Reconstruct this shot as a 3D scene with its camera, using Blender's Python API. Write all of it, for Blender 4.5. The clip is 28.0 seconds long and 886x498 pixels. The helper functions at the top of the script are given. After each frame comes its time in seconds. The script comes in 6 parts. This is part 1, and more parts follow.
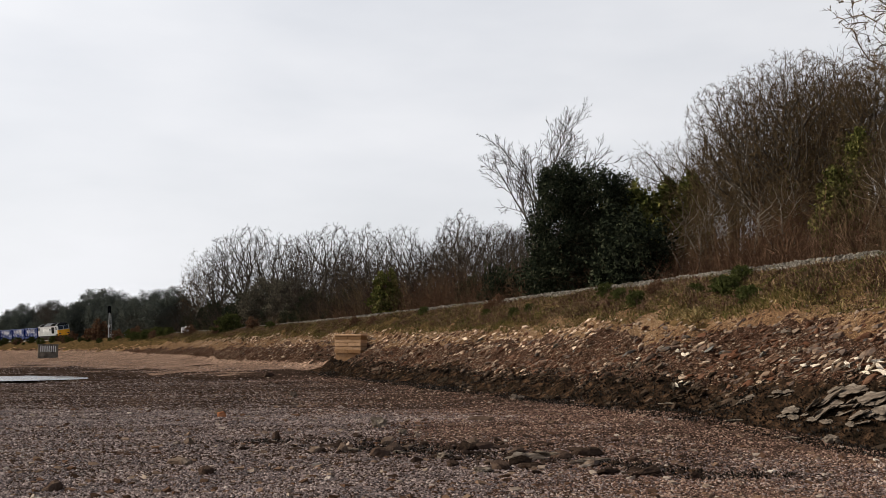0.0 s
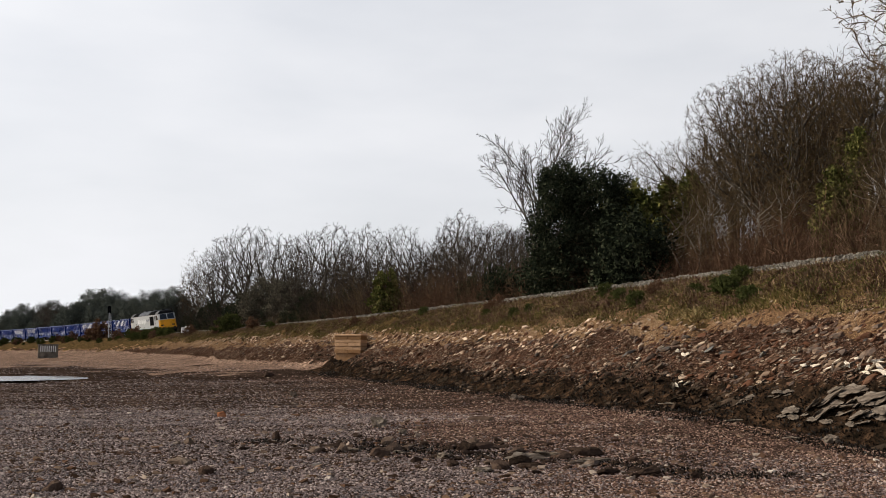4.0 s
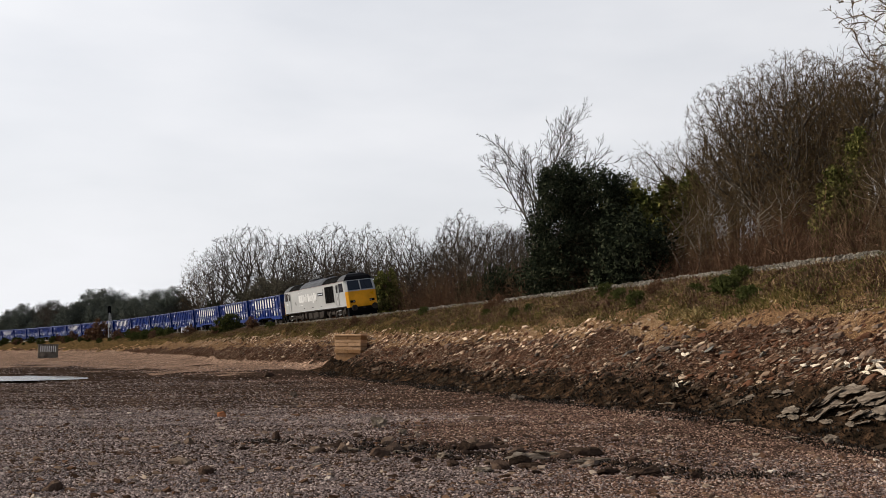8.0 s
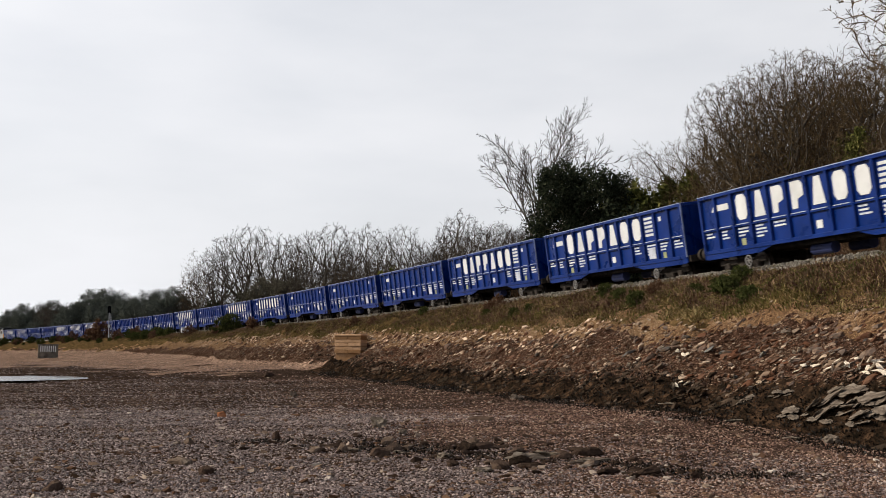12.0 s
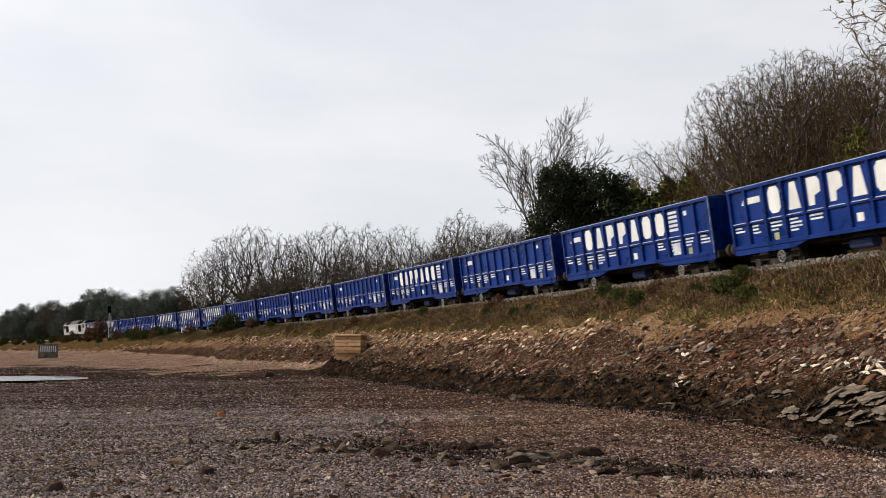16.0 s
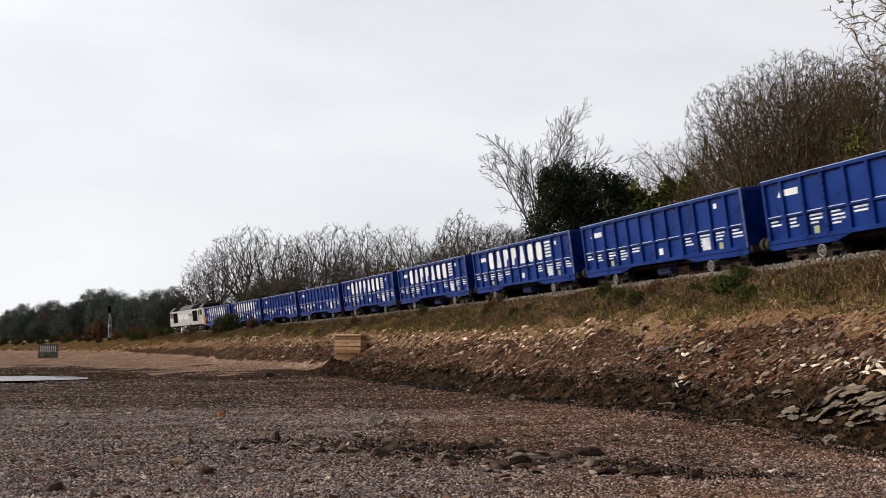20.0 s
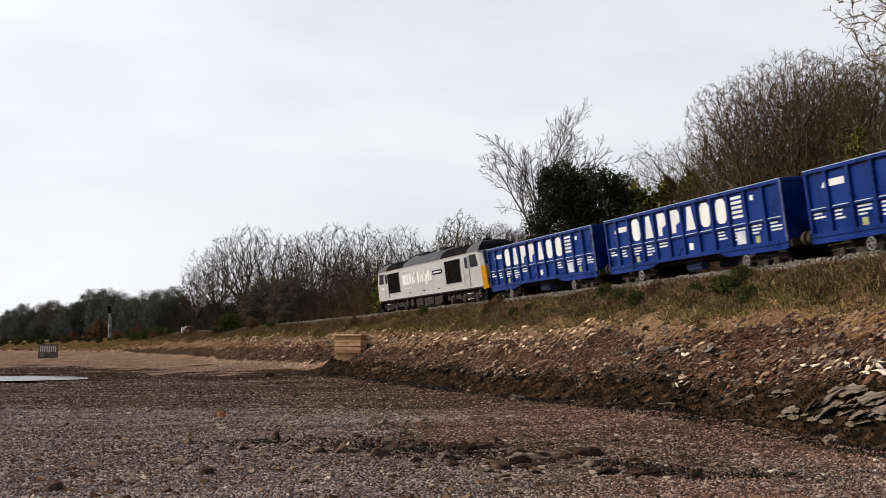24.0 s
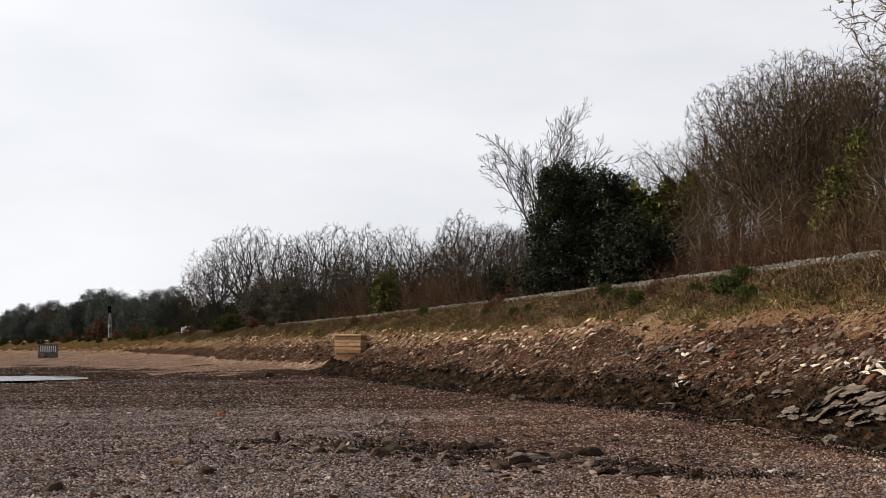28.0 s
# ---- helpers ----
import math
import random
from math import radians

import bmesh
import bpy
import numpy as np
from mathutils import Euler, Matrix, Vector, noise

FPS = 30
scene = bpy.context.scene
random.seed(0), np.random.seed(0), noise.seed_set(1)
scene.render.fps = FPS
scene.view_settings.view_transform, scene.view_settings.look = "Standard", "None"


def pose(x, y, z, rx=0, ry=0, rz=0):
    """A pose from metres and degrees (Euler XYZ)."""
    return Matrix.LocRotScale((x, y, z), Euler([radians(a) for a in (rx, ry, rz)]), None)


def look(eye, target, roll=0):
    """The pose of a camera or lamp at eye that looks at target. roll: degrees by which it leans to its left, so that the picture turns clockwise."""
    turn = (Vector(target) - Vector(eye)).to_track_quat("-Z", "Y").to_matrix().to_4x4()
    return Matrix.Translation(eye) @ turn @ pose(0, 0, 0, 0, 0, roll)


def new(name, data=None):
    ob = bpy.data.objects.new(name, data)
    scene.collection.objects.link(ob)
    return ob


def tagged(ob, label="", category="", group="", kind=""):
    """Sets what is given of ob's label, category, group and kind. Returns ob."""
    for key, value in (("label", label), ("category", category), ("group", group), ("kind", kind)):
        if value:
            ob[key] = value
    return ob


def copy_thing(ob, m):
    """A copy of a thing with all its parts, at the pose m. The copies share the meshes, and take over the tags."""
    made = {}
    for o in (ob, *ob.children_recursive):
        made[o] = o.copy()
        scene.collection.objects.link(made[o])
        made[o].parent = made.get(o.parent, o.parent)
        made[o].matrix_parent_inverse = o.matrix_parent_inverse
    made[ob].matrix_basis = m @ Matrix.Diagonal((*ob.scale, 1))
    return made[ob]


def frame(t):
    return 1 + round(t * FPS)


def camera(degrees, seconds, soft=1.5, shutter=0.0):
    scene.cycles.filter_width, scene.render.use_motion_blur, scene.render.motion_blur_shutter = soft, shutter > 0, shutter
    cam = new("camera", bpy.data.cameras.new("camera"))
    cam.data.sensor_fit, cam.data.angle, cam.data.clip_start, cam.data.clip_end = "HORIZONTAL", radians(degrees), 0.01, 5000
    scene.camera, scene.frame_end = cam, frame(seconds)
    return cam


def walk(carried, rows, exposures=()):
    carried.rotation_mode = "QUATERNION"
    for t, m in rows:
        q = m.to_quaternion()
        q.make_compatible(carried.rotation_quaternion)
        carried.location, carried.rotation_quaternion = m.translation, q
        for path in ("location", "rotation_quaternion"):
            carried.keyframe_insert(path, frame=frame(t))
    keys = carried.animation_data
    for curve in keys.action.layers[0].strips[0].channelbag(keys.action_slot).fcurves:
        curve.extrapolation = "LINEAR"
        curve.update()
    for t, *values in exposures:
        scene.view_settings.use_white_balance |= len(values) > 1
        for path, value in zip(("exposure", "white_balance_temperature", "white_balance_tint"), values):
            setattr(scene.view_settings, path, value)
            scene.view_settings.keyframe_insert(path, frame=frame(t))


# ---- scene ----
# camera: stands still on the shingle, tilted slightly upwards
EYE = (0.0, 0.0, 1.70)
cam = camera(43.97, 28.0, soft=0.6, shutter=0.15)
CAM = Matrix.Translation(EYE) @ pose(0, 0, 0, 90 + 5.576) @ pose(0, 0, 0, 0, 0, 0.377)
walk(cam, [(0.0, CAM), (28.0, CAM)], exposures=[(0.0, -0.04), (10.0, -0.04), (24.0, 0.05), (28.0, 0.05)])

# thin bright cloud over a pale sky, sun to the left
SUN_ELEV, SUN_AZ = 33.0, -84.0   # azimuth from +y towards +x
world = bpy.data.worlds.new("sky")
scene.world = world
world.use_nodes = True
wn, wl = world.node_tree.nodes, world.node_tree.links
wn.clear()
w_out = wn.new("ShaderNodeOutputWorld")
w_bg = wn.new("ShaderNodeBackground")
w_sky = wn.new("ShaderNodeTexSky")
w_sky.sky_type = "NISHITA"
w_sky.sun_disc = False
w_sky.sun_elevation = radians(SUN_ELEV)
w_sky.sun_rotation = radians(SUN_AZ)
w_sky.dust_density = 3.0
w_co = wn.new("ShaderNodeTexCoord")
w_map = wn.new("ShaderNodeMapping")
w_map.inputs["Scale"].default_value = (1.0, 1.0, 3.2)
w_noise = wn.new("ShaderNodeTexNoise")
w_noise.inputs["Scale"].default_value = 2.6
w_noise.inputs["Detail"].default_value = 5
w_noise.inputs["Roughness"].default_value = 0.5
w_ramp = wn.new("ShaderNodeValToRGB")
w_ramp.color_ramp.elements[0].position = 0.36
w_ramp.color_ramp.elements[0].color = (0.78, 0.78, 0.78, 1)
w_ramp.color_ramp.elements[1].position = 0.66
w_ramp.color_ramp.elements[1].color = (0.98, 0.98, 0.98, 1)
w_mix = wn.new("ShaderNodeMix")
w_mix.data_type = "RGBA"
w_mix.inputs["B"].default_value = (9.9, 10.1, 10.5, 1)
wl.new(w_co.outputs["Generated"], w_map.inputs["Vector"])
wl.new(w_map.outputs["Vector"], w_noise.inputs["Vector"])
wl.new(w_noise.outputs["Fac"], w_ramp.inputs["Fac"])
# the veil is thick towards the horizon and thin overhead
w_sep = wn.new("ShaderNodeSeparateXYZ")
w_thin = wn.new("ShaderNodeMapRange")
w_thin.inputs["From Min"].default_value, w_thin.inputs["From Max"].default_value = 0.32, 0.65
w_thin.inputs["To Min"].default_value, w_thin.inputs["To Max"].default_value = 1.0, 0.08
w_mul = wn.new("ShaderNodeMath")
w_mul.operation = "MULTIPLY"
wl.new(w_co.outputs["Generated"], w_sep.inputs["Vector"])
wl.new(w_sep.outputs["Z"], w_thin.inputs["Value"])
wl.new(w_thin.outputs["Result"], w_mul.inputs[0])
wl.new(w_ramp.outputs["Color"], w_mul.inputs[1])
wl.new(w_mul.outputs[0], w_mix.inputs["Factor"])
wl.new(w_sky.outputs["Color"], w_mix.inputs["A"])
# the veil glows more on the sun's side
w_dot = wn.new("ShaderNodeVectorMath")
w_dot.operation = "DOT_PRODUCT"
wl.new(w_co.outputs["Generated"], w_dot.inputs[0])
w_dot.inputs[1].default_value = (math.sin(radians(SUN_AZ)) * math.cos(radians(SUN_ELEV)), math.cos(radians(SUN_AZ)) * math.cos(radians(SUN_ELEV)), math.sin(radians(SUN_ELEV)))
w_glow = wn.new("ShaderNodeMapRange")
w_glow.inputs["From Min"].default_value, w_glow.inputs["From Max"].default_value = -1.0, 1.0
w_glow.inputs["To Min"].default_value, w_glow.inputs["To Max"].default_value = 0.62, 1.04
wl.new(w_dot.outputs["Value"], w_glow.inputs["Value"])
w_veil = wn.new("ShaderNodeMix")
w_veil.data_type, w_veil.blend_type = "RGBA", "MULTIPLY"
w_veil.inputs["Factor"].default_value = 1.0
w_veil.inputs["A"].default_value = (10.2, 10.3, 10.7, 1)
wl.new(w_glow.outputs["Result"], w_veil.inputs["B"])
wl.new(w_veil.outputs["Result"], w_mix.inputs["B"])
wl.new(w_mix.outputs["Result"], w_bg.inputs["Color"])
w_bg.inputs["Strength"].default_value = 0.1
wl.new(w_bg.outputs["Background"], w_out.inputs["Surface"])

sun = new("sun", bpy.data.lights.new("sun", "SUN"))
sun.data.energy = 4.8
sun.data.angle = radians(1.2)
sun.data.color = (1.0, 0.92, 0.80)
sa, se = radians(SUN_AZ), radians(SUN_ELEV)
sun_dir = Vector((math.sin(sa) * math.cos(se), math.cos(sa) * math.cos(se), math.sin(se)))
sun.matrix_world = look(sun_dir * 300, (0, 0, 0))


# ---- materials ----
def ramp_node(n, stops):
    r = n.new("ShaderNodeValToRGB")
    e = r.color_ramp.elements
    e[0].position, e[0].color = stops[0][0], (*stops[0][1], 1)
    e[1].position, e[1].color = stops[-1][0], (*stops[-1][1], 1)
    for p, c in stops[1:-1]:
        x = e.new(p)
        x.color = (*c, 1)
    return r


def surface(name, stops, scale=4.0, detail=6.0, rough=0.8, metal=0.0, bump=0.3, bump_scale=30.0, fine=None,
            vary="", rough_lo=None, stretch=(1, 1, 1), distort=0.0, bump_dist=0.02, spec=0.0):
    """Procedural material: a coarse noise through a colour ramp, a fine grain over it, bump, and gloss that follows the grain.
    vary: '' / 'island' / 'object' shifts the ramp piece by piece."""
    m = bpy.data.materials.new(name)
    m.use_nodes = True
    n, l = m.node_tree.nodes, m.node_tree.links
    b = n["Principled BSDF"]
    co = n.new("ShaderNodeTexCoord")
    mp = n.new("ShaderNodeMapping")
    mp.inputs["Scale"].default_value = stretch
    l.new(co.outputs["Object"], mp.inputs["Vector"])
    a = n.new("ShaderNodeTexNoise")
    a.inputs["Scale"].default_value, a.inputs["Detail"].default_value = scale, detail
    a.inputs["Distortion"].default_value = distort
    l.new(mp.outputs["Vector"], a.inputs["Vector"])
    f = n.new("ShaderNodeTexNoise")
    f.inputs["Scale"].default_value, f.inputs["Detail"].default_value = bump_scale, 4
    l.new(mp.outputs["Vector"], f.inputs["Vector"])
    val = a.outputs["Fac"]
    if vary:
        src = n.new("ShaderNodeNewGeometry").outputs["Random Per Island"] if vary == "island" else n.new("ShaderNodeObjectInfo").outputs["Random"]
        mx = n.new("ShaderNodeMath")
        mx.operation = "MULTIPLY_ADD"
        l.new(src, mx.inputs[0])
        mx.inputs[1].default_value = 0.62
        half = n.new("ShaderNodeMath")
        half.operation = "MULTIPLY_ADD"
        l.new(val, half.inputs[0])
        half.inputs[1].default_value, half.inputs[2].default_value = 0.6, -0.1
        l.new(half.outputs[0], mx.inputs[2])
        val = mx.outputs[0]
    r = ramp_node(n, stops)
    l.new(val, r.inputs["Fac"])
    g = n.new("ShaderNodeMix")
    g.data_type, g.blend_type = "RGBA", "OVERLAY"
    g.inputs["Factor"].default_value = 0.5 if fine is None else fine
    l.new(r.outputs["Color"], g.inputs["A"])
    l.new(f.outputs["Fac"], g.inputs["B"])
    l.new(g.outputs["Result"], b.inputs["Base Color"])
    rr = n.new("ShaderNodeMapRange")
    rr.inputs["To Min"].default_value = rough - 0.15 if rough_lo is None else rough_lo
    rr.inputs["To Max"].default_value = min(rough + 0.1, 1.0)
    rr.inputs["From Min"].default_value, rr.inputs["From Max"].default_value = 0.3, 0.7
    l.new(a.outputs["Fac"], rr.inputs["Value"])
    l.new(rr.outputs["Result"], b.inputs["Roughness"])
    b.inputs["Metallic"].default_value = metal
    b.inputs["Specular IOR Level"].default_value = spec
    if bump:
        u = n.new("ShaderNodeBump")
        u.inputs["Strength"].default_value, u.inputs["Distance"].default_value = bump, bump_dist
        l.new(f.outputs["Fac"], u.inputs["Height"])
        l.new(u.outputs["Normal"], b.inputs["Normal"])
    return m


def shingle(name, cells, cols, rough_lo, rough_hi, bump=0.8, dist=0.03, spec=0.0, warp=0.0, flat=1.0, gap=0.16, gap_col=(0.012, 0.010, 0.008)):
    """Stones lying loose: cells of two sizes, each its own colour, with dark joints between them."""
    m = bpy.data.materials.new(name)
    m.use_nodes = True
    n, l = m.node_tree.nodes, m.node_tree.links
    b = n["Principled BSDF"]
    co = n.new("ShaderNodeTexCoord")
    big = n.new("ShaderNodeTexNoise")
    big.inputs["Scale"].default_value, big.inputs["Detail"].default_value = 0.35, 5
    l.new(co.outputs["Object"], big.inputs["Vector"])
    mp = n.new("ShaderNodeMapping")
    mp.inputs["Scale"].default_value = (1, 1, flat)
    l.new(co.outputs["Object"], mp.inputs["Vector"])
    wob = n.new("ShaderNodeTexNoise")
    wob.inputs["Scale"].default_value, wob.inputs["Detail"].default_value = cells * 0.7, 3
    l.new(co.outputs["Object"], wob.inputs["Vector"])
    shift = n.new("ShaderNodeVectorMath")
    shift.operation = "MULTIPLY_ADD"
    l.new(wob.outputs["Color"], shift.inputs[0])
    shift.inputs[1].default_value = (warp, warp, warp)
    l.new(mp.outputs["Vector"], shift.inputs[2])
    v = n.new("ShaderNodeTexVoronoi")
    v.inputs["Scale"].default_value = cells
    l.new(shift.outputs["Vector"], v.inputs["Vector"])
    e = n.new("ShaderNodeTexVoronoi")
    e.feature = "DISTANCE_TO_EDGE"
    e.inputs["Scale"].default_value = cells
    l.new(shift.outputs["Vector"], e.inputs["Vector"])
    sp = n.new("ShaderNodeSeparateColor")
    l.new(v.outputs["Color"], sp.inputs["Color"])
    ad = n.new("ShaderNodeMath")
    ad.operation = "MULTIPLY_ADD"
    l.new(big.outputs["Fac"], ad.inputs[0])
    ad.inputs[1].default_value = 0.9
    sh = n.new("ShaderNodeMath")
    sh.operation = "MULTIPLY_ADD"
    l.new(sp.outputs["Red"], sh.inputs[0])
    sh.inputs[1].default_value, sh.inputs[2].default_value = 0.55, -0.22
    l.new(sh.outputs[0], ad.inputs[2])
    r = ramp_node(n, cols)
    l.new(ad.outputs[0], r.inputs["Fac"])
    j = n.new("ShaderNodeMapRange")
    j.inputs["From Max"].default_value = gap
    l.new(e.outputs["Distance"], j.inputs["Value"])
    k = n.new("ShaderNodeMix")
    k.data_type = "RGBA"
    k.inputs["A"].default_value = (*gap_col, 1)
    l.new(j.outputs["Result"], k.inputs["Factor"])
    l.new(r.outputs["Color"], k.inputs["B"])
    l.new(k.outputs["Result"], b.inputs["Base Color"])
    rr = n.new("ShaderNodeMapRange")
    rr.inputs["From Min"].default_value, rr.inputs["From Max"].default_value = 0.35, 0.65
    rr.inputs["To Min"].default_value, rr.inputs["To Max"].default_value = rough_lo, rough_hi
    l.new(big.outputs["Fac"], rr.inputs["Value"])
    l.new(rr.outputs["Result"], b.inputs["Roughness"])
    b.inputs["Specular IOR Level"].default_value = spec
    u = n.new("ShaderNodeBump")
    u.inputs["Strength"].default_value, u.inputs["Distance"].default_value = bump, dist
    l.new(j.outputs["Result"], u.inputs["Height"])
    l.new(u.outputs["Normal"], b.inputs["Normal"])
    return m


def plain(name, col, rough=0.5, metal=0.0, dirt=0.25, scale=1.2, spec=0.4):
    d = tuple(c * (1 - dirt) * 0.9 for c in col)
    return surface(name, [(0.3, d), (0.62, col)], scale=scale, rough=rough, metal=metal, bump=0.06, bump_scale=25, fine=0.15, spec=spec)


M_SHINGLE = shingle("wet_shingle", 27.0, [(0.12, (0.0224, 0.015, 0.0114)), (0.4, (0.0608, 0.039, 0.0284)), (0.62, (0.1121, 0.0689, 0.0484)), (0.9, (0.2404, 0.1572, 0.1113))], 0.8, 0.95, 1.0, 0.05)
M_PALE = shingle("dry_shingle", 9.0, [(0.15, (0.113, 0.0692, 0.0493)), (0.5, (0.2582, 0.1654, 0.1159)), (0.9, (0.4839, 0.3307, 0.239))], 0.8, 0.95, 0.5)
M_WEED = surface("seaweed_rubble", [(0.3, (0.0097, 0.0075, 0.0047)), (0.5, (0.0242, 0.015, 0.0095)), (0.72, (0.0848, 0.0491, 0.0282))], scale=3.5, detail=9, rough=0.6, bump=1.0, bump_scale=14, bump_dist=0.1, rough_lo=0.35, spec=0.0)
M_RUBBLE = shingle("rock_rubble", 15.0, [(0.12, (0.0504, 0.0286, 0.0202)), (0.4, (0.126, 0.0672, 0.0437)), (0.62, (0.2184, 0.1302, 0.084)), (0.95, (0.4872, 0.3444, 0.2436))], 0.9, 0.95, 1.0, 0.14, warp=0.3, flat=2.0, gap=0.2, gap_col=(0.045, 0.024, 0.015))
M_GRAVEL = shingle("dry_gravel", 32.0, [(0.12, (0.112, 0.0592, 0.031)), (0.45, (0.2537, 0.1452, 0.0743)), (0.65, (0.3732, 0.2339, 0.1284)), (0.95, (0.6268, 0.4588, 0.3096))], 0.9, 0.95, 1.0, 0.05, warp=0.05, gap=0.14, gap_col=(0.14, 0.085, 0.045))
M_SOIL = surface("weedy_soil", [(0.3, (0.0266, 0.0176, 0.009)), (0.5, (0.062, 0.0403, 0.0164)), (0.7, (0.1255, 0.0781, 0.0358))], scale=2.2, detail=8, rough=0.95, bump=0.8, bump_scale=18, bump_dist=0.08)
M_BALLAST = shingle("grey_ballast", 18.0, [(0.1, (0.1032, 0.0874, 0.0704)), (0.5, (0.2339, 0.2083, 0.1728)), (0.9, (0.3853, 0.3494, 0.2944))], 0.85, 0.95, gap=0.1, gap_col=(0.06, 0.05, 0.042))
M_WOODFLOOR = surface("woodland_floor", [(0.3, (0.0255, 0.0153, 0.0102)), (0.5, (0.0663, 0.0408, 0.0229)), (0.72, (0.1275, 0.0867, 0.0433))], scale=0.8, detail=9, rough=0.95, bump=0.9, bump_scale=8, bump_dist=0.15)
M_PEBBLE = surface("pebble", [(0.12, (0.04, 0.0293, 0.0263)), (0.36, (0.1001, 0.0713, 0.0634)), (0.56, (0.1825, 0.1297, 0.1136)), (0.72, (0.2826, 0.2103, 0.1818)), (0.9, (0.471, 0.3856, 0.3349))], scale=0.8, rough=0.65, rough_lo=0.35, bump=0, vary="island", fine=0.2, spec=0.22)
M_DRYPEBBLE = surface("dry_pebble", [(0.12, (0.0418, 0.0239, 0.0188)), (0.36, (0.0977, 0.0545, 0.0405)), (0.56, (0.1723, 0.1013, 0.0732)), (0.74, (0.2887, 0.1864, 0.1354)), (0.9, (0.503, 0.3823, 0.2965))], scale=0.8, rough=0.8, rough_lo=0.6, bump=0, vary="island", fine=0.2, spec=0.05)
M_STONE = surface("red_brown_stone", [(0.1, (0.0348, 0.0232, 0.0162)), (0.35, (0.0944, 0.0442, 0.0255)), (0.55, (0.1193, 0.0774, 0.0511)), (0.75, (0.0994, 0.1017, 0.0986)), (0.95, (0.2486, 0.2099, 0.1624))], scale=2.2, detail=8, rough=0.85, bump=0.7, bump_scale=9, bump_dist=0.05, vary="object")
M_STONE_RED = surface("orange_red_stone", [(0.3, (0.24, 0.09, 0.04)), (0.6, (0.38, 0.16, 0.075)), (0.8, (0.45, 0.24, 0.13))], scale=3, rough=0.85, bump=0.4, bump_scale=12)
M_STONE_SM = surface("small_stone", [(0.1, (0.0324, 0.0219, 0.0149)), (0.4, (0.108, 0.0608, 0.0378)), (0.65, (0.1836, 0.1276, 0.0891)), (0.97, (0.5184, 0.4617, 0.3915))], scale=2.2, detail=6, rough=0.85, bump=0, vary="island")
M_SLAB = surface("layered_brown_rock", [(0.08, (0.025, 0.014, 0.01)), (0.3, (0.0915, 0.0416, 0.0241)), (0.46, (0.1247, 0.0707, 0.0458)), (0.58, (0.1092, 0.083, 0.0682)), (0.72, (0.2245, 0.1538, 0.104)), (0.92, (0.5156, 0.4075, 0.2994))], scale=2.2, detail=6, rough=0.85, bump=0.5, bump_scale=14, bump_dist=0.03, vary="island")
M_FLAKE = surface("pale_tan_flakes", [(0.15, (0.1547, 0.0892, 0.0571)), (0.45, (0.3928, 0.2618, 0.1725)), (0.9, (0.7855, 0.6189, 0.4642))], scale=2.2, rough=0.85, bump=0, vary="island")
M_VEIN = surface("white_vein_rock", [(0.3, (0.462, 0.374, 0.286)), (0.7, (0.792, 0.704, 0.572))], scale=5, rough=0.8, bump=0.4)
M_LEDGE = surface("pale_ledge_rock", [(0.3, (0.0622, 0.0483, 0.0373)), (0.5, (0.1555, 0.1245, 0.0972)), (0.72, (0.2643, 0.2216, 0.1749))], scale=1.6, detail=9, rough=0.75, bump=0.8, bump_scale=9, bump_dist=0.05)
M_BOULDER = surface("weed_stained_stone", [(0.15, (0.0195, 0.0137, 0.0097)), (0.5, (0.0683, 0.0449, 0.0331)), (0.75, (0.117, 0.0829, 0.0605)), (0.95, (0.234, 0.1852, 0.1462))], scale=3.0, detail=8, rough=0.85, bump=0.8, bump_scale=10, bump_dist=0.05, vary="object")
M_BOULDER_ST = surface("weedy_rock", [(0.1, (0.0139, 0.0111, 0.0074)), (0.6, (0.052, 0.0362, 0.0254)), (0.9, (0.1213, 0.0867, 0.0629)), (0.98, (0.5197, 0.3938, 0.2993))], scale=2.5, rough=0.8, bump=0, vary="island")
M_TUFT = surface("dry_grass", [(0.1, (0.0468, 0.0425, 0.0136)), (0.35, (0.0978, 0.0893, 0.0255)), (0.6, (0.17, 0.1148, 0.0468)), (0.95, (0.357, 0.272, 0.136))], scale=0.5, rough=0.85, bump=0, vary="island")
M_BRAMBLE = surface("bramble_stems", [(0.1, (0.0502, 0.0268, 0.0184)), (0.5, (0.1088, 0.0628, 0.0402)), (0.95, (0.2511, 0.1674, 0.1088))], scale=0.6, rough=0.85, bump=0, vary="island")
M_WEEDTUFT = surface("wrack", [(0.1, (0.0036, 0.0034, 0.0022)), (0.6, (0.0108, 0.0079, 0.0055)), (0.95, (0.0266, 0.0204, 0.012))], scale=2, rough=0.45, bump=0, vary="island", spec=0.08)
M_BARK = surface("bark", [(0.3, (0.0352, 0.0274, 0.0215)), (0.5, (0.0821, 0.0665, 0.0508)), (0.7, (0.1955, 0.1662, 0.1329))], scale=3, detail=7, rough=0.9, bump=0.8, bump_scale=14, stretch=(1, 1, 0.3))
M_TWIG = surface("twigs", [(0.3, (0.0501, 0.034, 0.0198)), (0.7, (0.1302, 0.0913, 0.0512))], scale=0.7, rough=0.9, bump=0, vary="island")
M_DARKTWIG = surface("dark_twigs", [(0.3, (0.0257, 0.0202, 0.0166)), (0.7, (0.0734, 0.0569, 0.0441))], scale=0.7, rough=0.9, bump=0, vary="island")
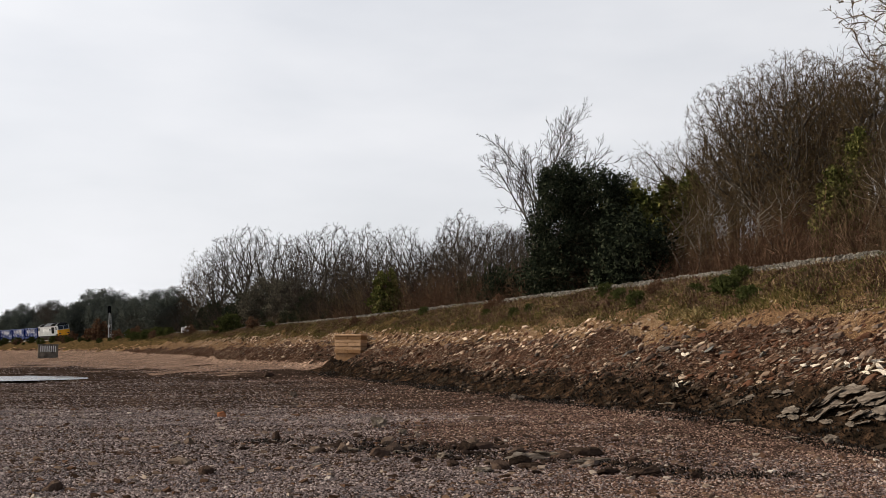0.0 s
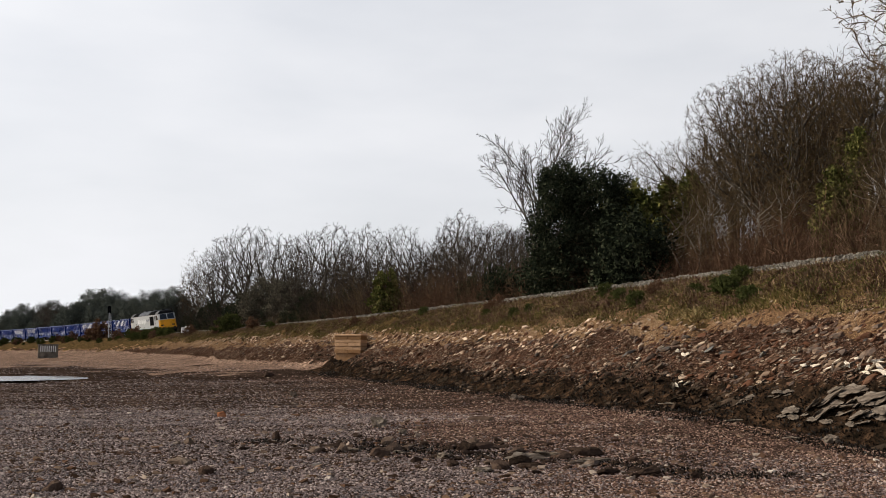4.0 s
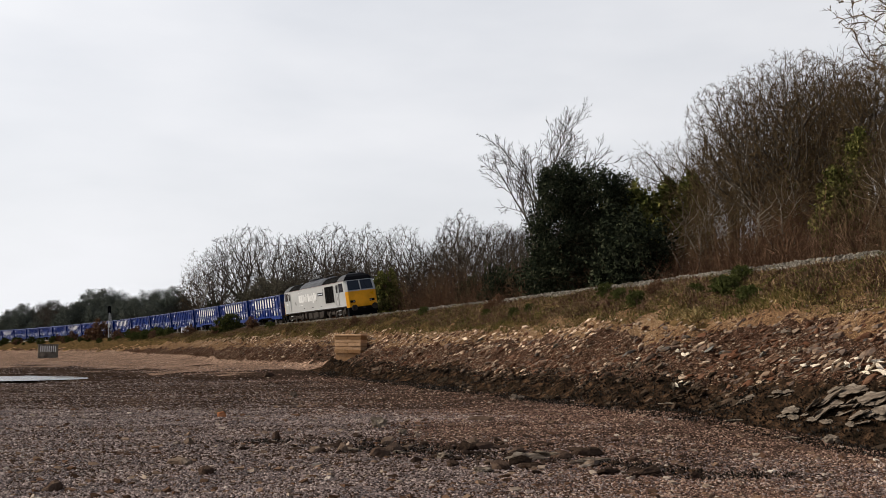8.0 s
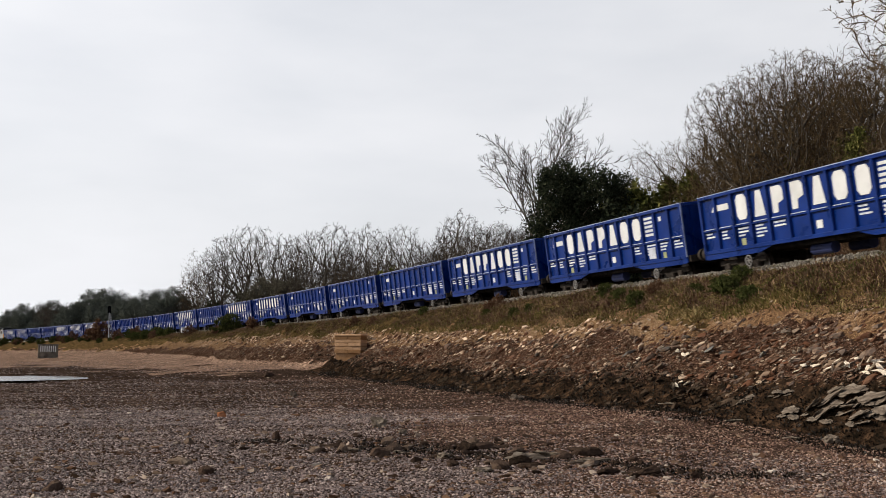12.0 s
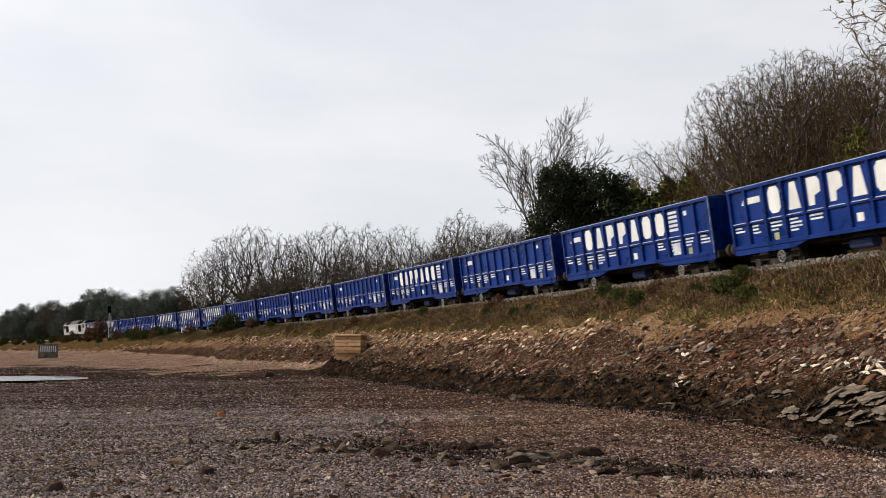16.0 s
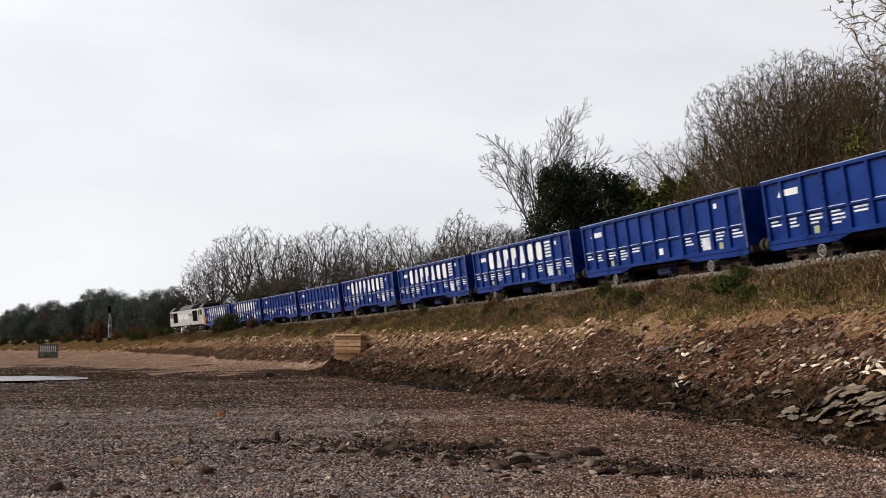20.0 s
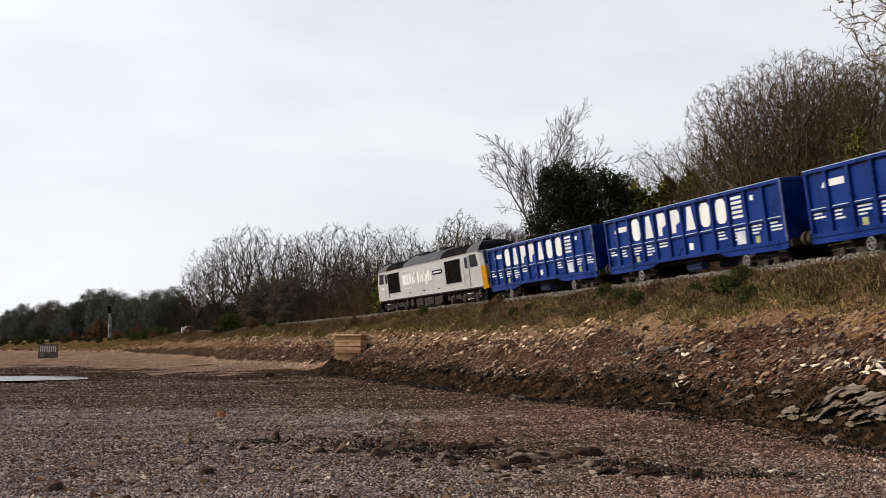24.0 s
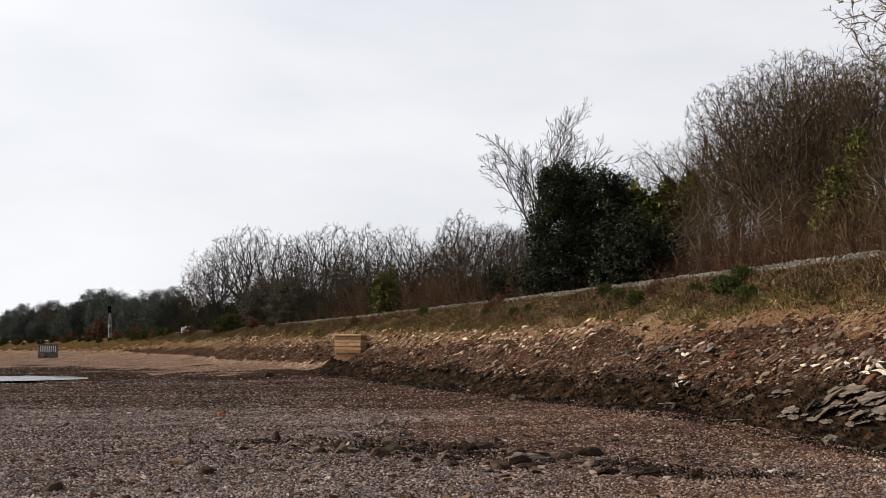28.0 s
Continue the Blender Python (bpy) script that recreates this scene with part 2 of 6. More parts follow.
M_DARKBARK = surface("dark_bark", [(0.3, (0.0338, 0.0281, 0.0225)), (0.5, (0.0788, 0.0656, 0.0525)), (0.7, (0.1594, 0.1388, 0.1125))], scale=3, detail=7, rough=0.9, bump=0.8, bump_scale=14, stretch=(1, 1, 0.3))
M_PALEBARK = surface("pale_bark", [(0.3, (0.1232, 0.1056, 0.0837)), (0.7, (0.2992, 0.264, 0.22))], scale=5, rough=0.85, bump=0.5, stretch=(1, 1, 0.3))
M_SCRUB = surface("bare_scrub", [(0.1, (0.0344, 0.0176, 0.011)), (0.5, (0.0802, 0.0433, 0.0271)), (0.95, (0.1605, 0.1014, 0.0614))], scale=0.4, rough=0.9, bump=0, vary="island")
M_IVY = surface("ivy_leaves", [(0.1, (0.0289, 0.0348, 0.0102)), (0.5, (0.085, 0.0892, 0.0255)), (0.95, (0.1955, 0.17, 0.0595))], scale=0.9, rough=0.75, rough_lo=0.6, bump=0, vary="island")
M_HOLLY = surface("dark_evergreen_leaves", [(0.1, (0.0111, 0.0144, 0.0104)), (0.6, (0.0304, 0.037, 0.0207)), (0.95, (0.0774, 0.0782, 0.0485))], scale=0.9, rough=0.75, rough_lo=0.6, bump=0, vary="island")
# leaf colour kept pale and greyish: the haze of distance is painted in
M_PINE = surface("hazed_far_evergreen", [(0.1, (0.058, 0.066, 0.056)), (0.5, (0.082, 0.09, 0.074)), (0.95, (0.112, 0.118, 0.1))], scale=0.3, rough=0.8, bump=0, vary="island")
M_UMBER = surface("dull_brown_green_leaves", [(0.1, (0.0418, 0.038, 0.0287)), (0.5, (0.095, 0.0855, 0.0616)), (0.95, (0.19, 0.1615, 0.119))], scale=0.9, rough=0.85, bump=0, vary="island")
M_GORSE = surface("green_bush", [(0.1, (0.0199, 0.0265, 0.0083)), (0.5, (0.0516, 0.0605, 0.0188)), (0.95, (0.1191, 0.1134, 0.0415))], scale=0.9, rough=0.8, bump=0, vary="island")
M_RUSTBUSH = surface("russet_bush", [(0.1, (0.0529, 0.0287, 0.0185)), (0.5, (0.1134, 0.0617, 0.037)), (0.95, (0.2079, 0.1323, 0.0762))], scale=0.9, rough=0.85, bump=0, vary="island")
M_BLUE = surface("blue_paint", [(0.25, (0.0007, 0.01, 0.0681)), (0.5, (0.001, 0.0172, 0.1258)), (0.75, (0.0017, 0.0248, 0.1665))], scale=0.9, detail=7, rough=0.36, bump=0.08, bump_scale=6, fine=0.2, vary="", distort=0.6, spec=0.22)
M_BLUEIN = plain("blue_inside", (0.02, 0.03, 0.10), 0.7)
M_WHITE = plain("white_marking", (0.64, 0.64, 0.63), 0.5, dirt=0.12)
# pale blue for sheen and highlights painted onto the wagons' edges
M_EDGE_LIGHT = plain("pale_blue_edge_highlight", (0.30, 0.35, 0.52), 0.5, dirt=0.3, scale=5)
# worn white of the markings; also the painted glint on the wagon ledges
M_DULLWHITE = plain("worn_white_marking_and_glint", (0.50, 0.52, 0.58), 0.6, dirt=0.3, scale=6)
M_YELLOWPLATE = plain("pale_yellow_plate", (0.30, 0.31, 0.16), 0.6)
M_FRAME = surface("grimy_underframe", [(0.3, (0.013, 0.011, 0.0095)), (0.7, (0.052, 0.043, 0.036))], scale=4, rough=0.8, bump=0.3, spec=0.05)
M_STEEL = plain("worn_steel", (0.42, 0.40, 0.38), 0.38, 0.9)
M_RUST = surface("rusty_steel", [(0.3, (0.05, 0.026, 0.016)), (0.7, (0.14, 0.075, 0.045))], scale=5, rough=0.8, bump=0.2)
M_DULLSTEEL = plain("dull_grey_steel", (0.20, 0.19, 0.18), 0.6)
M_GREY = surface("silver_grey_paint", [(0.25, (0.265, 0.268, 0.265)), (0.55, (0.338, 0.342, 0.338)), (0.8, (0.375, 0.38, 0.375))], scale=0.7, detail=6, rough=0.4, bump=0.04, bump_scale=5, fine=0.12, spec=0.3)
M_ROOF = surface("grey_roof", [(0.25, (0.025, 0.025, 0.0265)), (0.6, (0.055, 0.055, 0.0575)), (0.8, (0.085, 0.085, 0.0875))], scale=1.4, rough=0.5, bump=0.08, spec=0.12)
M_SOOT = surface("sooty_black_roof", [(0.3, (0.004, 0.004, 0.004)), (0.7, (0.014, 0.014, 0.014))], scale=2.5, rough=0.95, bump=0.2, spec=0.0)
M_HUMP = surface("dark_slate_roof", [(0.25, (0.022, 0.023, 0.027)), (0.6, (0.045, 0.047, 0.054)), (0.8, (0.07, 0.07, 0.078))], scale=1.4, rough=0.5, bump=0.06, spec=0.12)
M_BLACK = plain("matt_black", (0.006, 0.006, 0.007), 0.6, spec=0.04)
M_GRILLE = surface("black_grille", [(0.3, (0.0028, 0.0028, 0.0028)), (0.7, (0.0105, 0.0098, 0.0095))], scale=3, rough=0.5, bump=0.2)
M_YELLOW = plain("warning_yellow", (0.80, 0.35, 0.003), 0.42, dirt=0.2)
M_GLASS = plain("dark_window_glass", (0.02, 0.024, 0.032), 0.06, dirt=0.0)
M_REDLINE = plain("roof_edge_line", (0.55, 0.42, 0.40), 0.5)
M_CONCRETE = surface("tan_concrete", [(0.3, (0.2618, 0.1432, 0.0684)), (0.5, (0.4037, 0.237, 0.1244)), (0.72, (0.5238, 0.326, 0.1867))], scale=2.0, detail=8, rough=0.9, bump=0.4, bump_scale=20, vary="object")
M_OLDCONC = surface("dark_stained_concrete", [(0.3, (0.05, 0.042, 0.035)), (0.5, (0.13, 0.11, 0.09)), (0.72, (0.22, 0.19, 0.15))], scale=1.6, detail=8, rough=0.9, bump=0.5, bump_scale=16)
M_POST = plain("galvanised_post", (0.5, 0.5, 0.48), 0.6)
M_DRIFT = surface("bleached_driftwood", [(0.3, (0.26, 0.21, 0.15)), (0.7, (0.5, 0.43, 0.34))], scale=4, rough=0.9, bump=0.4, stretch=(0.3, 1, 1))
M_SLEEPER = plain("concrete_sleeper", (0.32, 0.30, 0.27), 0.9)
m_water = bpy.data.materials.new("tide_pool_water")
m_water.use_nodes = True
mb = m_water.node_tree.nodes["Principled BSDF"]
mb.inputs["Base Color"].default_value = (0.05, 0.05, 0.045, 1)
mb.inputs["Roughness"].default_value = 0.2
# ---- plan: the railway's line and the ground beside it ----
# s: metres along the line, growing away from the camera; d: metres to its seaward side
LINE_X, LINE_Y, RAIL_Z, CANT = 11.763, 39.837, 4.75, 0.139
ls = np.arange(-700.0, 1300.0, 1.0)
lu = np.clip(ls / 100.0, -0.6, 3.2)
lh = 1.8872 + 0.10933 * lu + 0.025556 * lu ** 2 / 2 - 0.073364 * lu ** 3 / 6 + 0.051014 * lu ** 4 / 24
lh = lh + 0.05 * np.clip(ls / 100.0 - 3.2, 0, 3)
li = int(np.argmin(abs(ls)))
lx, ly = np.cumsum(np.cos(lh)), np.cumsum(np.sin(lh))
lx, ly = lx - lx[li] + LINE_X, ly - ly[li] + LINE_Y


def line(s):
    return np.interp(s, ls, lx), np.interp(s, ls, ly), np.interp(s, ls, lh)


def plan(s, d):
    """Plan place of a point d metres seaward of the line at s."""
    x, y, h = line(s)
    return x - np.sin(h) * d, y + np.cos(h) * d


def lattice(ix, iy, seed):
    k = (ix.astype(np.int64) * 374761393 + iy.astype(np.int64) * 668265263 + seed * 1442695041) & 0x7FFFFFFF
    k = ((k ^ (k >> 13)) * 1274126177) & 0x7FFFFFFF
    return ((k ^ (k >> 16)) & 0xFFFF) / 65535.0


def value_noise(x, y, seed=0):
    x, y = np.asarray(x, float), np.asarray(y, float)
    ix, iy = np.floor(x), np.floor(y)
    fx, fy = x - ix, y - iy
    fx, fy = fx * fx * (3 - 2 * fx), fy * fy * (3 - 2 * fy)
    a, b = lattice(ix, iy, seed), lattice(ix + 1, iy, seed)
    c, e = lattice(ix, iy + 1, seed), lattice(ix + 1, iy + 1, seed)
    return (a * (1 - fx) + b * fx) * (1 - fy) + (c * (1 - fx) + e * fx) * fy - 0.5


def fractal(x, y, seed=0, octaves=3):
    return sum(value_noise(x * 2 ** k, y * 2 ** k, seed + k) * 0.5 ** k for k in range(octaves))


def smooth(a, b, v):
    t = np.clip((v - a) / (b - a), 0, 1)
    return t * t * (3 - 2 * t)


TOE_S = [-700, -40, -18, -12.7, -7, 1.5, 11, 26, 31, 65, 82, 110, 132, 300, 1300]
TOE_Z = [-0.3, -0.1, 0.05, 0.33, 0.36, 0.42, 0.50, 0.60, 0.95, 1.02, 1.40, 1.50, 1.95, 2.1, 2.1]
TOE_D = 9.6


def ground_z(s, d):
    """Height of the ground at (s, d)."""
    s, d = np.asarray(s, float), np.asarray(d, float)
    x, y = plan(s, d)
    toe = np.interp(s, TOE_S, TOE_Z)
    dt = TOE_D + 1.0 * fractal(s / 7.0, s * 0, 11, 2)
    # beach
    base = np.clip(0.0045 * (y - 30), -0.6, 0.85)
    base = np.where(d > 60, base - 0.01 * np.minimum(d - 60, 120), base)
    beach = base + (toe - base) * np.exp(-np.clip(d - dt, 0, None) / 7.0)
    beach = beach + 0.10 * fractal(x / 5.0, y / 5.0, 3, 3) * smooth(10, 14, d) + 0.035 * fractal(x / 0.9, y / 0.9, 5, 2)
    # hollow that holds the tide pool
    hollow = ((x + 46) / 28.5) ** 2 + ((y - 63.5 - 0.06 * (x + 45)) / 12.5) ** 2
    floor_z = 0.13 + 0.34 * fractal(x / 4.0, y / 1.6, 151, 3)
    beach = beach * smooth(0.85, 1.25, hollow) + (1 - smooth(0.85, 1.25, hollow)) * np.minimum(floor_z, beach)
    # bank
    t = np.clip((d - 2.2) / (dt - 2.2), 0, 1)
    crest = 4.62 + 0.10 * fractal(s / 3.0, s * 0 + 2, 21, 2)
    f = 1 - (0.78 * t + 0.22 * smooth(0, 1, t)) + 0.05 * np.sin(t * math.pi)
    bank = toe + (crest - toe) * f
    rough = smooth(2.4, 4.5, d) * (1 - smooth(9.0, 11.5, d))
    bank = bank + rough * (0.50 * fractal(s / 2.1, d / 1.6, 31, 3) + 0.22 * fractal(s / 0.55, d / 0.45, 37, 2))
    z = np.where(d < dt, np.maximum(bank, toe - 0.05), beach)
    z = np.where((d >= dt - 0.8) & (d < dt + 0.8), bank * (1 - smooth(-0.8, 0.8, d - dt)) + beach * smooth(-0.8, 0.8, d - dt), z)
    # ballast with heaped shoulder
    bal = 4.58 + 0.17 * smooth(1.3, 1.9, d) - 0.3 * smooth(2.0, 2.5, d) - 0.35 * smooth(-2.0, -3.2, d)
    z = np.where(d < 2.2, bal + 0.05 * fractal(s / 0.35, d / 0.35, 41, 2) * (abs(d) < 2.6), z)
    # hillside behind the line
    amp = np.interp(s, [-700, -30, 5, 25, 45, 70, 110, 200, 1300], [12, 17, 17, 14.5, 9, 5.0, 3.5, 4.0, 6.0])
    hill = amp * (smooth(-5, -60, d) * 0.75 + 0.25 * smooth(-5, -22, d)) + 0.9 * fractal(x / 9.0, y / 9.0, 51, 3) * smooth(-5, -12, d)
    return z + np.where(d < -4.5, hill, 0)


def spot(s, d, sink=0.0):
    x, y = plan(s, d)
    return float(x), float(y), float(ground_z(s, d)) - sink


# ---- mesh helpers ----
def mesh_of(name, verts, faces, mats, index=None, shade=False):
    """A mesh from arrays of points and of faces that all have the same number of corners."""
    verts, faces = np.asarray(verts, np.float32), np.asarray(faces, np.int32)
    me = bpy.data.meshes.new(name)
    n, k = faces.shape
    me.vertices.add(len(verts))
    me.vertices.foreach_set("co", verts.ravel())
    me.loops.add(n * k)
    me.loops.foreach_set("vertex_index", faces.ravel())
    me.polygons.add(n)
    me.polygons.foreach_set("loop_start", np.arange(0, n * k, k, dtype=np.int32))
    for m in mats:
        me.materials.append(m)
    if index is not None:
        me.polygons.foreach_set("material_index", np.asarray(index, np.int32))
    me.polygons.foreach_set("use_smooth", np.full(n, bool(shade)))
    me.update(calc_edges=True)
    return me


def link(name, me, parent=None, label=""):
    ob = new(name, me)
    if parent is not None:
        ob.parent = parent
    if label:
        ob["label"] = label
    return ob


def thing(name, m, label, category, group=""):
    ob = new(name)
    ob.empty_display_size = 0.2
    ob.matrix_world = m
    return tagged(ob, label, category, group)


def part(name, bm, material, parent, label="", shade=False):
    """Links a bmesh as one mesh object under a thing or a part."""
    me = bpy.data.meshes.new(name)
    bmesh.ops.recalc_face_normals(bm, faces=bm.faces)
    bm.to_mesh(me)
    bm.free()
    me.materials.append(material)
    if shade:
        for p in me.polygons:
            p.use_smooth = True
    return link(name, me, parent, label)


def box(bm, x0, x1, y0, y1, z0, z1, bevel=0.0):
    r = bmesh.ops.create_cube(bm, size=1.0, matrix=Matrix.Translation(((x0 + x1) / 2, (y0 + y1) / 2, (z0 + z1) / 2)) @ Matrix.Diagonal((x1 - x0, y1 - y0, z1 - z0, 1)))
    if bevel:
        es = list({e for v in r["verts"] for e in v.link_edges})
        bmesh.ops.bevel(bm, geom=es, offset=bevel, segments=1, affect="EDGES")
    return bm


def boxes(*dims, bevel=0.0):
    bm = bmesh.new()
    for q in dims:
        box(bm, *q, bevel=bevel)
    return bm


def rod(bm, a, b, r0, r1=None, sides=12):
    a, b = Vector(a), Vector(b)
    m = Matrix.Translation((a + b) / 2) @ (b - a).to_track_quat("Z", "Y").to_matrix().to_4x4()
    bmesh.ops.create_cone(bm, cap_ends=True, segments=sides, radius1=r0, radius2=r0 if r1 is None else r1, depth=(b - a).length, matrix=m)
    return bm


def prism(bm, pts, y0, y1):
    """Extrudes an outline given in (x, z) from y0 to y1."""
    a = [bm.verts.new((x, y0, z)) for x, z in pts]
    b = [bm.verts.new((x, y1, z)) for x, z in pts]
    bm.faces.new(a)
    bm.faces.new(b[::-1])
    for i in range(len(pts)):
        j = (i + 1) % len(pts)
        bm.faces.new((a[i], a[j], b[j], b[i]))
    return bm


# ---- the ground: one sheet, laid out along the line ----
def steps(*runs):
    out = [np.arange(a, b, st) for a, b, st in runs]
    return np.concatenate(out)


gs = steps((-700, -60, 40), (-60, -36, 2), (-36, 50, 0.22), (50, 110, 0.5), (110, 180, 1.2), (180, 340, 3.0), (340, 1280, 40))
gd = steps((-1500, -300, 150), (-300, -60, 30), (-60, -5, 2.5), (-5, -2.6, 0.5), (-2.6, 2.2, 0.2), (2.2, 12.5, 0.14), (12.5, 30, 0.28), (30, 62, 1.0), (62, 200, 15), (200, 701, 100))
GS, GD = np.meshgrid(gs, gd, indexing="ij")
GX, GY = plan(GS, GD)
GZ = ground_z(GS, GD)
nr, nc = GS.shape
gi = np.arange(nr * nc).reshape(nr, nc)
gf = np.stack([gi[:-1, :-1], gi[:-1, 1:], gi[1:, 1:], gi[1:, :-1]], -1).reshape(-1, 4)
fs, fd = (GS[:-1, :-1] + GS[1:, 1:]).ravel() / 2, (GD[:-1, :-1] + GD[1:, 1:]).ravel() / 2
fz = (GZ[:-1, :-1] + GZ[1:, 1:]).ravel() / 2
jit = fractal(fs / 1.6, fd / 1.6, 61, 3)
jit2 = fractal(fs / 5.0, fd / 3.0, 71, 3)
toe_here = np.interp(fs, TOE_S, TOE_Z)
zone = np.full(fs.shape, 0)                                              # wet shingle
zone[(toe_here > 0.9) & (fd < np.interp(fs, [30, 60, 80, 160], [14, 15, 26, 45]) + 14 * jit2) & (fd > 5)] = 1               # dry shingle
on_bank = fd < TOE_D + 0.9 + 1.2 * jit2
zone[on_bank & (fz < 1.25 + 0.5 * jit + 0.5 * jit2)] = 2                   # weed-covered toe
zone[on_bank & (toe_here > 0.9) & (fz < 1.9)] = 1
zone[on_bank & (fz >= 1.15 + 0.5 * jit + 0.5 * jit2) & ((toe_here < 0.9) | (fz > toe_here + 0.25))] = 3
zone[on_bank & (fz > 2.35 + 0.6 * jit + 0.5 * jit2)] = 4
zone[on_bank & (fz > np.interp(fs, [100, 135], [3.15, 2.5]) + 0.7 * jit + 0.6 * jit2)] = 5
zone[fd < 2.35 + 0.5 * jit] = 6
zone[fd < -3.0] = 7
GROUND_MATS = [M_SHINGLE, M_PALE, M_WEED, M_RUBBLE, M_GRAVEL, M_SOIL, M_BALLAST, M_WOODFLOOR]
ground = link("ground", mesh_of("ground", np.stack([GX, GY, GZ], -1).reshape(-1, 3), gf[:, ::-1], GROUND_MATS, zone, shade=False))
tagged(ground, "shingle foreshore rising to a rocky weed-grown railway bank and wooded hill", "ground", kind="structure")


# ---- the line: rails and sleepers ----
def rail_mesh(off):
    ss = np.concatenate([np.arange(-400, -40, 20.0), np.arange(-40, 320, 4.0), np.arange(320, 900, 20.0)])
    prof = [(-0.07, 0.0), (-0.07, 0.02), (-0.012, 0.04), (-0.012, 0.115), (-0.036, 0.125), (-0.036, 0.158), (0.036, 0.158), (0.036, 0.125), (0.012, 0.115), (0.012, 0.04), (0.07, 0.02), (0.07, 0.0)]
    V = []
    for u, w in prof:
        x, y = plan(ss, off + u)
        V.append(np.stack([x, y, np.full(len(ss), RAIL_Z - 0.158 - off * math.sin(CANT) + w)], -1))
    V = np.stack(V, 1)
    n, k = V.shape[:2]
    i = np.arange(n * k).reshape(n, k)
    j = np.roll(i, -1, 1)
    F = np.stack([i[:-1], j[:-1], j[1:], i[1:]], -1).reshape(-1, 4)
    return mesh_of("rail", V.reshape(-1, 3), F, [M_RUST])


railway = tagged(new("railway_track"), "single canted railway track of rusty rails on pale sleepers", "railway track", kind="structure")
for off in (-0.755, 0.755):
    link("rail", rail_mesh(off), railway)
sl_bm = prism(bmesh.new(), [(-0.13, 0), (0.13, 0), (0.11, 0.16), (-0.11, 0.16)], -1.25, 1.25)
sleeper = part("sleeper", sl_bm, M_SLEEPER, railway)
sleeper_me = sleeper.data
for k in range(160):
    ob = sleeper if k == 0 else link("sleeper", sleeper_me, railway)
    s = -20 + k * 0.7
    x, y, h = line(s)
    ob.matrix_world = Matrix.Translation((float(x), float(y), RAIL_Z - 0.33)) @ Matrix.Rotation(float(h), 4, "Z") @ Matrix.Rotation(-CANT, 4, "X")


# ---- plants ----
def grow(rng, height, limbs=9, spread=0.9, order=(7, 6, 5), wander=0.22, clear=0.45, lean=(0, 0), up=0.2, thick=0.02, stem=0.55, reach=0.8, taper=0.3):
    """Skeleton of a bare tree: rows of (start, end, start radius, end radius, order, limb)."""
    segs = []

    def shoot(p, v, length, rad, level, nseg, limb):
        pts = [(p, rad)]
        q = p
        for i in range(nseg):
            v = v + rng.normal(0, wander, 3) * (0.4 if level == 0 else 1.0)
            v[2] += up * (0.1 if level == 0 else (0.3 if level > 1 else 0.12))
            v = v / np.linalg.norm(v)
            q2 = q + v * length / nseg
            r2 = max(rad * (1 - (i + 1) / nseg * 0.62), 0.004)
            segs.append((q, q2, pts[-1][1], r2, level, limb))
            q = q2
            pts.append((q, r2))
        if level >= len(order) + 1:
            return
        n = limbs if level == 0 else order[level - 1]
        for i in range(n):
            f = clear + (1 - clear) * (i + rng.random()) / n if level == 0 else 0.2 + 0.8 * (i + rng.random()) / n
            k = min(int(f * nseg), nseg - 1)
            g = f * nseg - k
            a, b = pts[k][0], pts[k + 1][0]
            at = a + (b - a) * g
            rr = pts[k][1] + (pts[k + 1][1] - pts[k][1]) * g
            axis = (b - a) / np.linalg.norm(b - a)
            side = rng.normal(0, 1, 3)
            if level == 0:
                th = i * 2.4 + rng.normal(0, 0.3)
                side = np.array([math.cos(th), math.sin(th), 0.0])
            side -= axis * side.dot(axis)
            side /= np.linalg.norm(side)
            ang = spread * ((1.25 - 0.8 * (f - clear) / (1 - clear)) if level == 0 else (0.7 + 0.5 * rng.random()))
            w = axis * math.cos(ang) + side * math.sin(ang)
            ln = length * ((reach / stem * 0.55) if level == 0 else 0.5) * (1.0 - taper * f) * (0.8 + 0.4 * rng.random())
            shoot(at, w, ln, max(rr * 0.6, 0.005), level + 1, 4 if level < 2 else (3 if level == 2 else 1), i if level == 0 else limb)

    shoot(np.zeros(3), np.array([lean[0], lean[1], 1.0]), height * stem, height * thick, 0, 7, -1)
    k = height / float(np.quantile([q[1][2] for q in segs], 0.998))
    return [(q[0] * k, q[1] * k, *q[2:]) for q in segs]


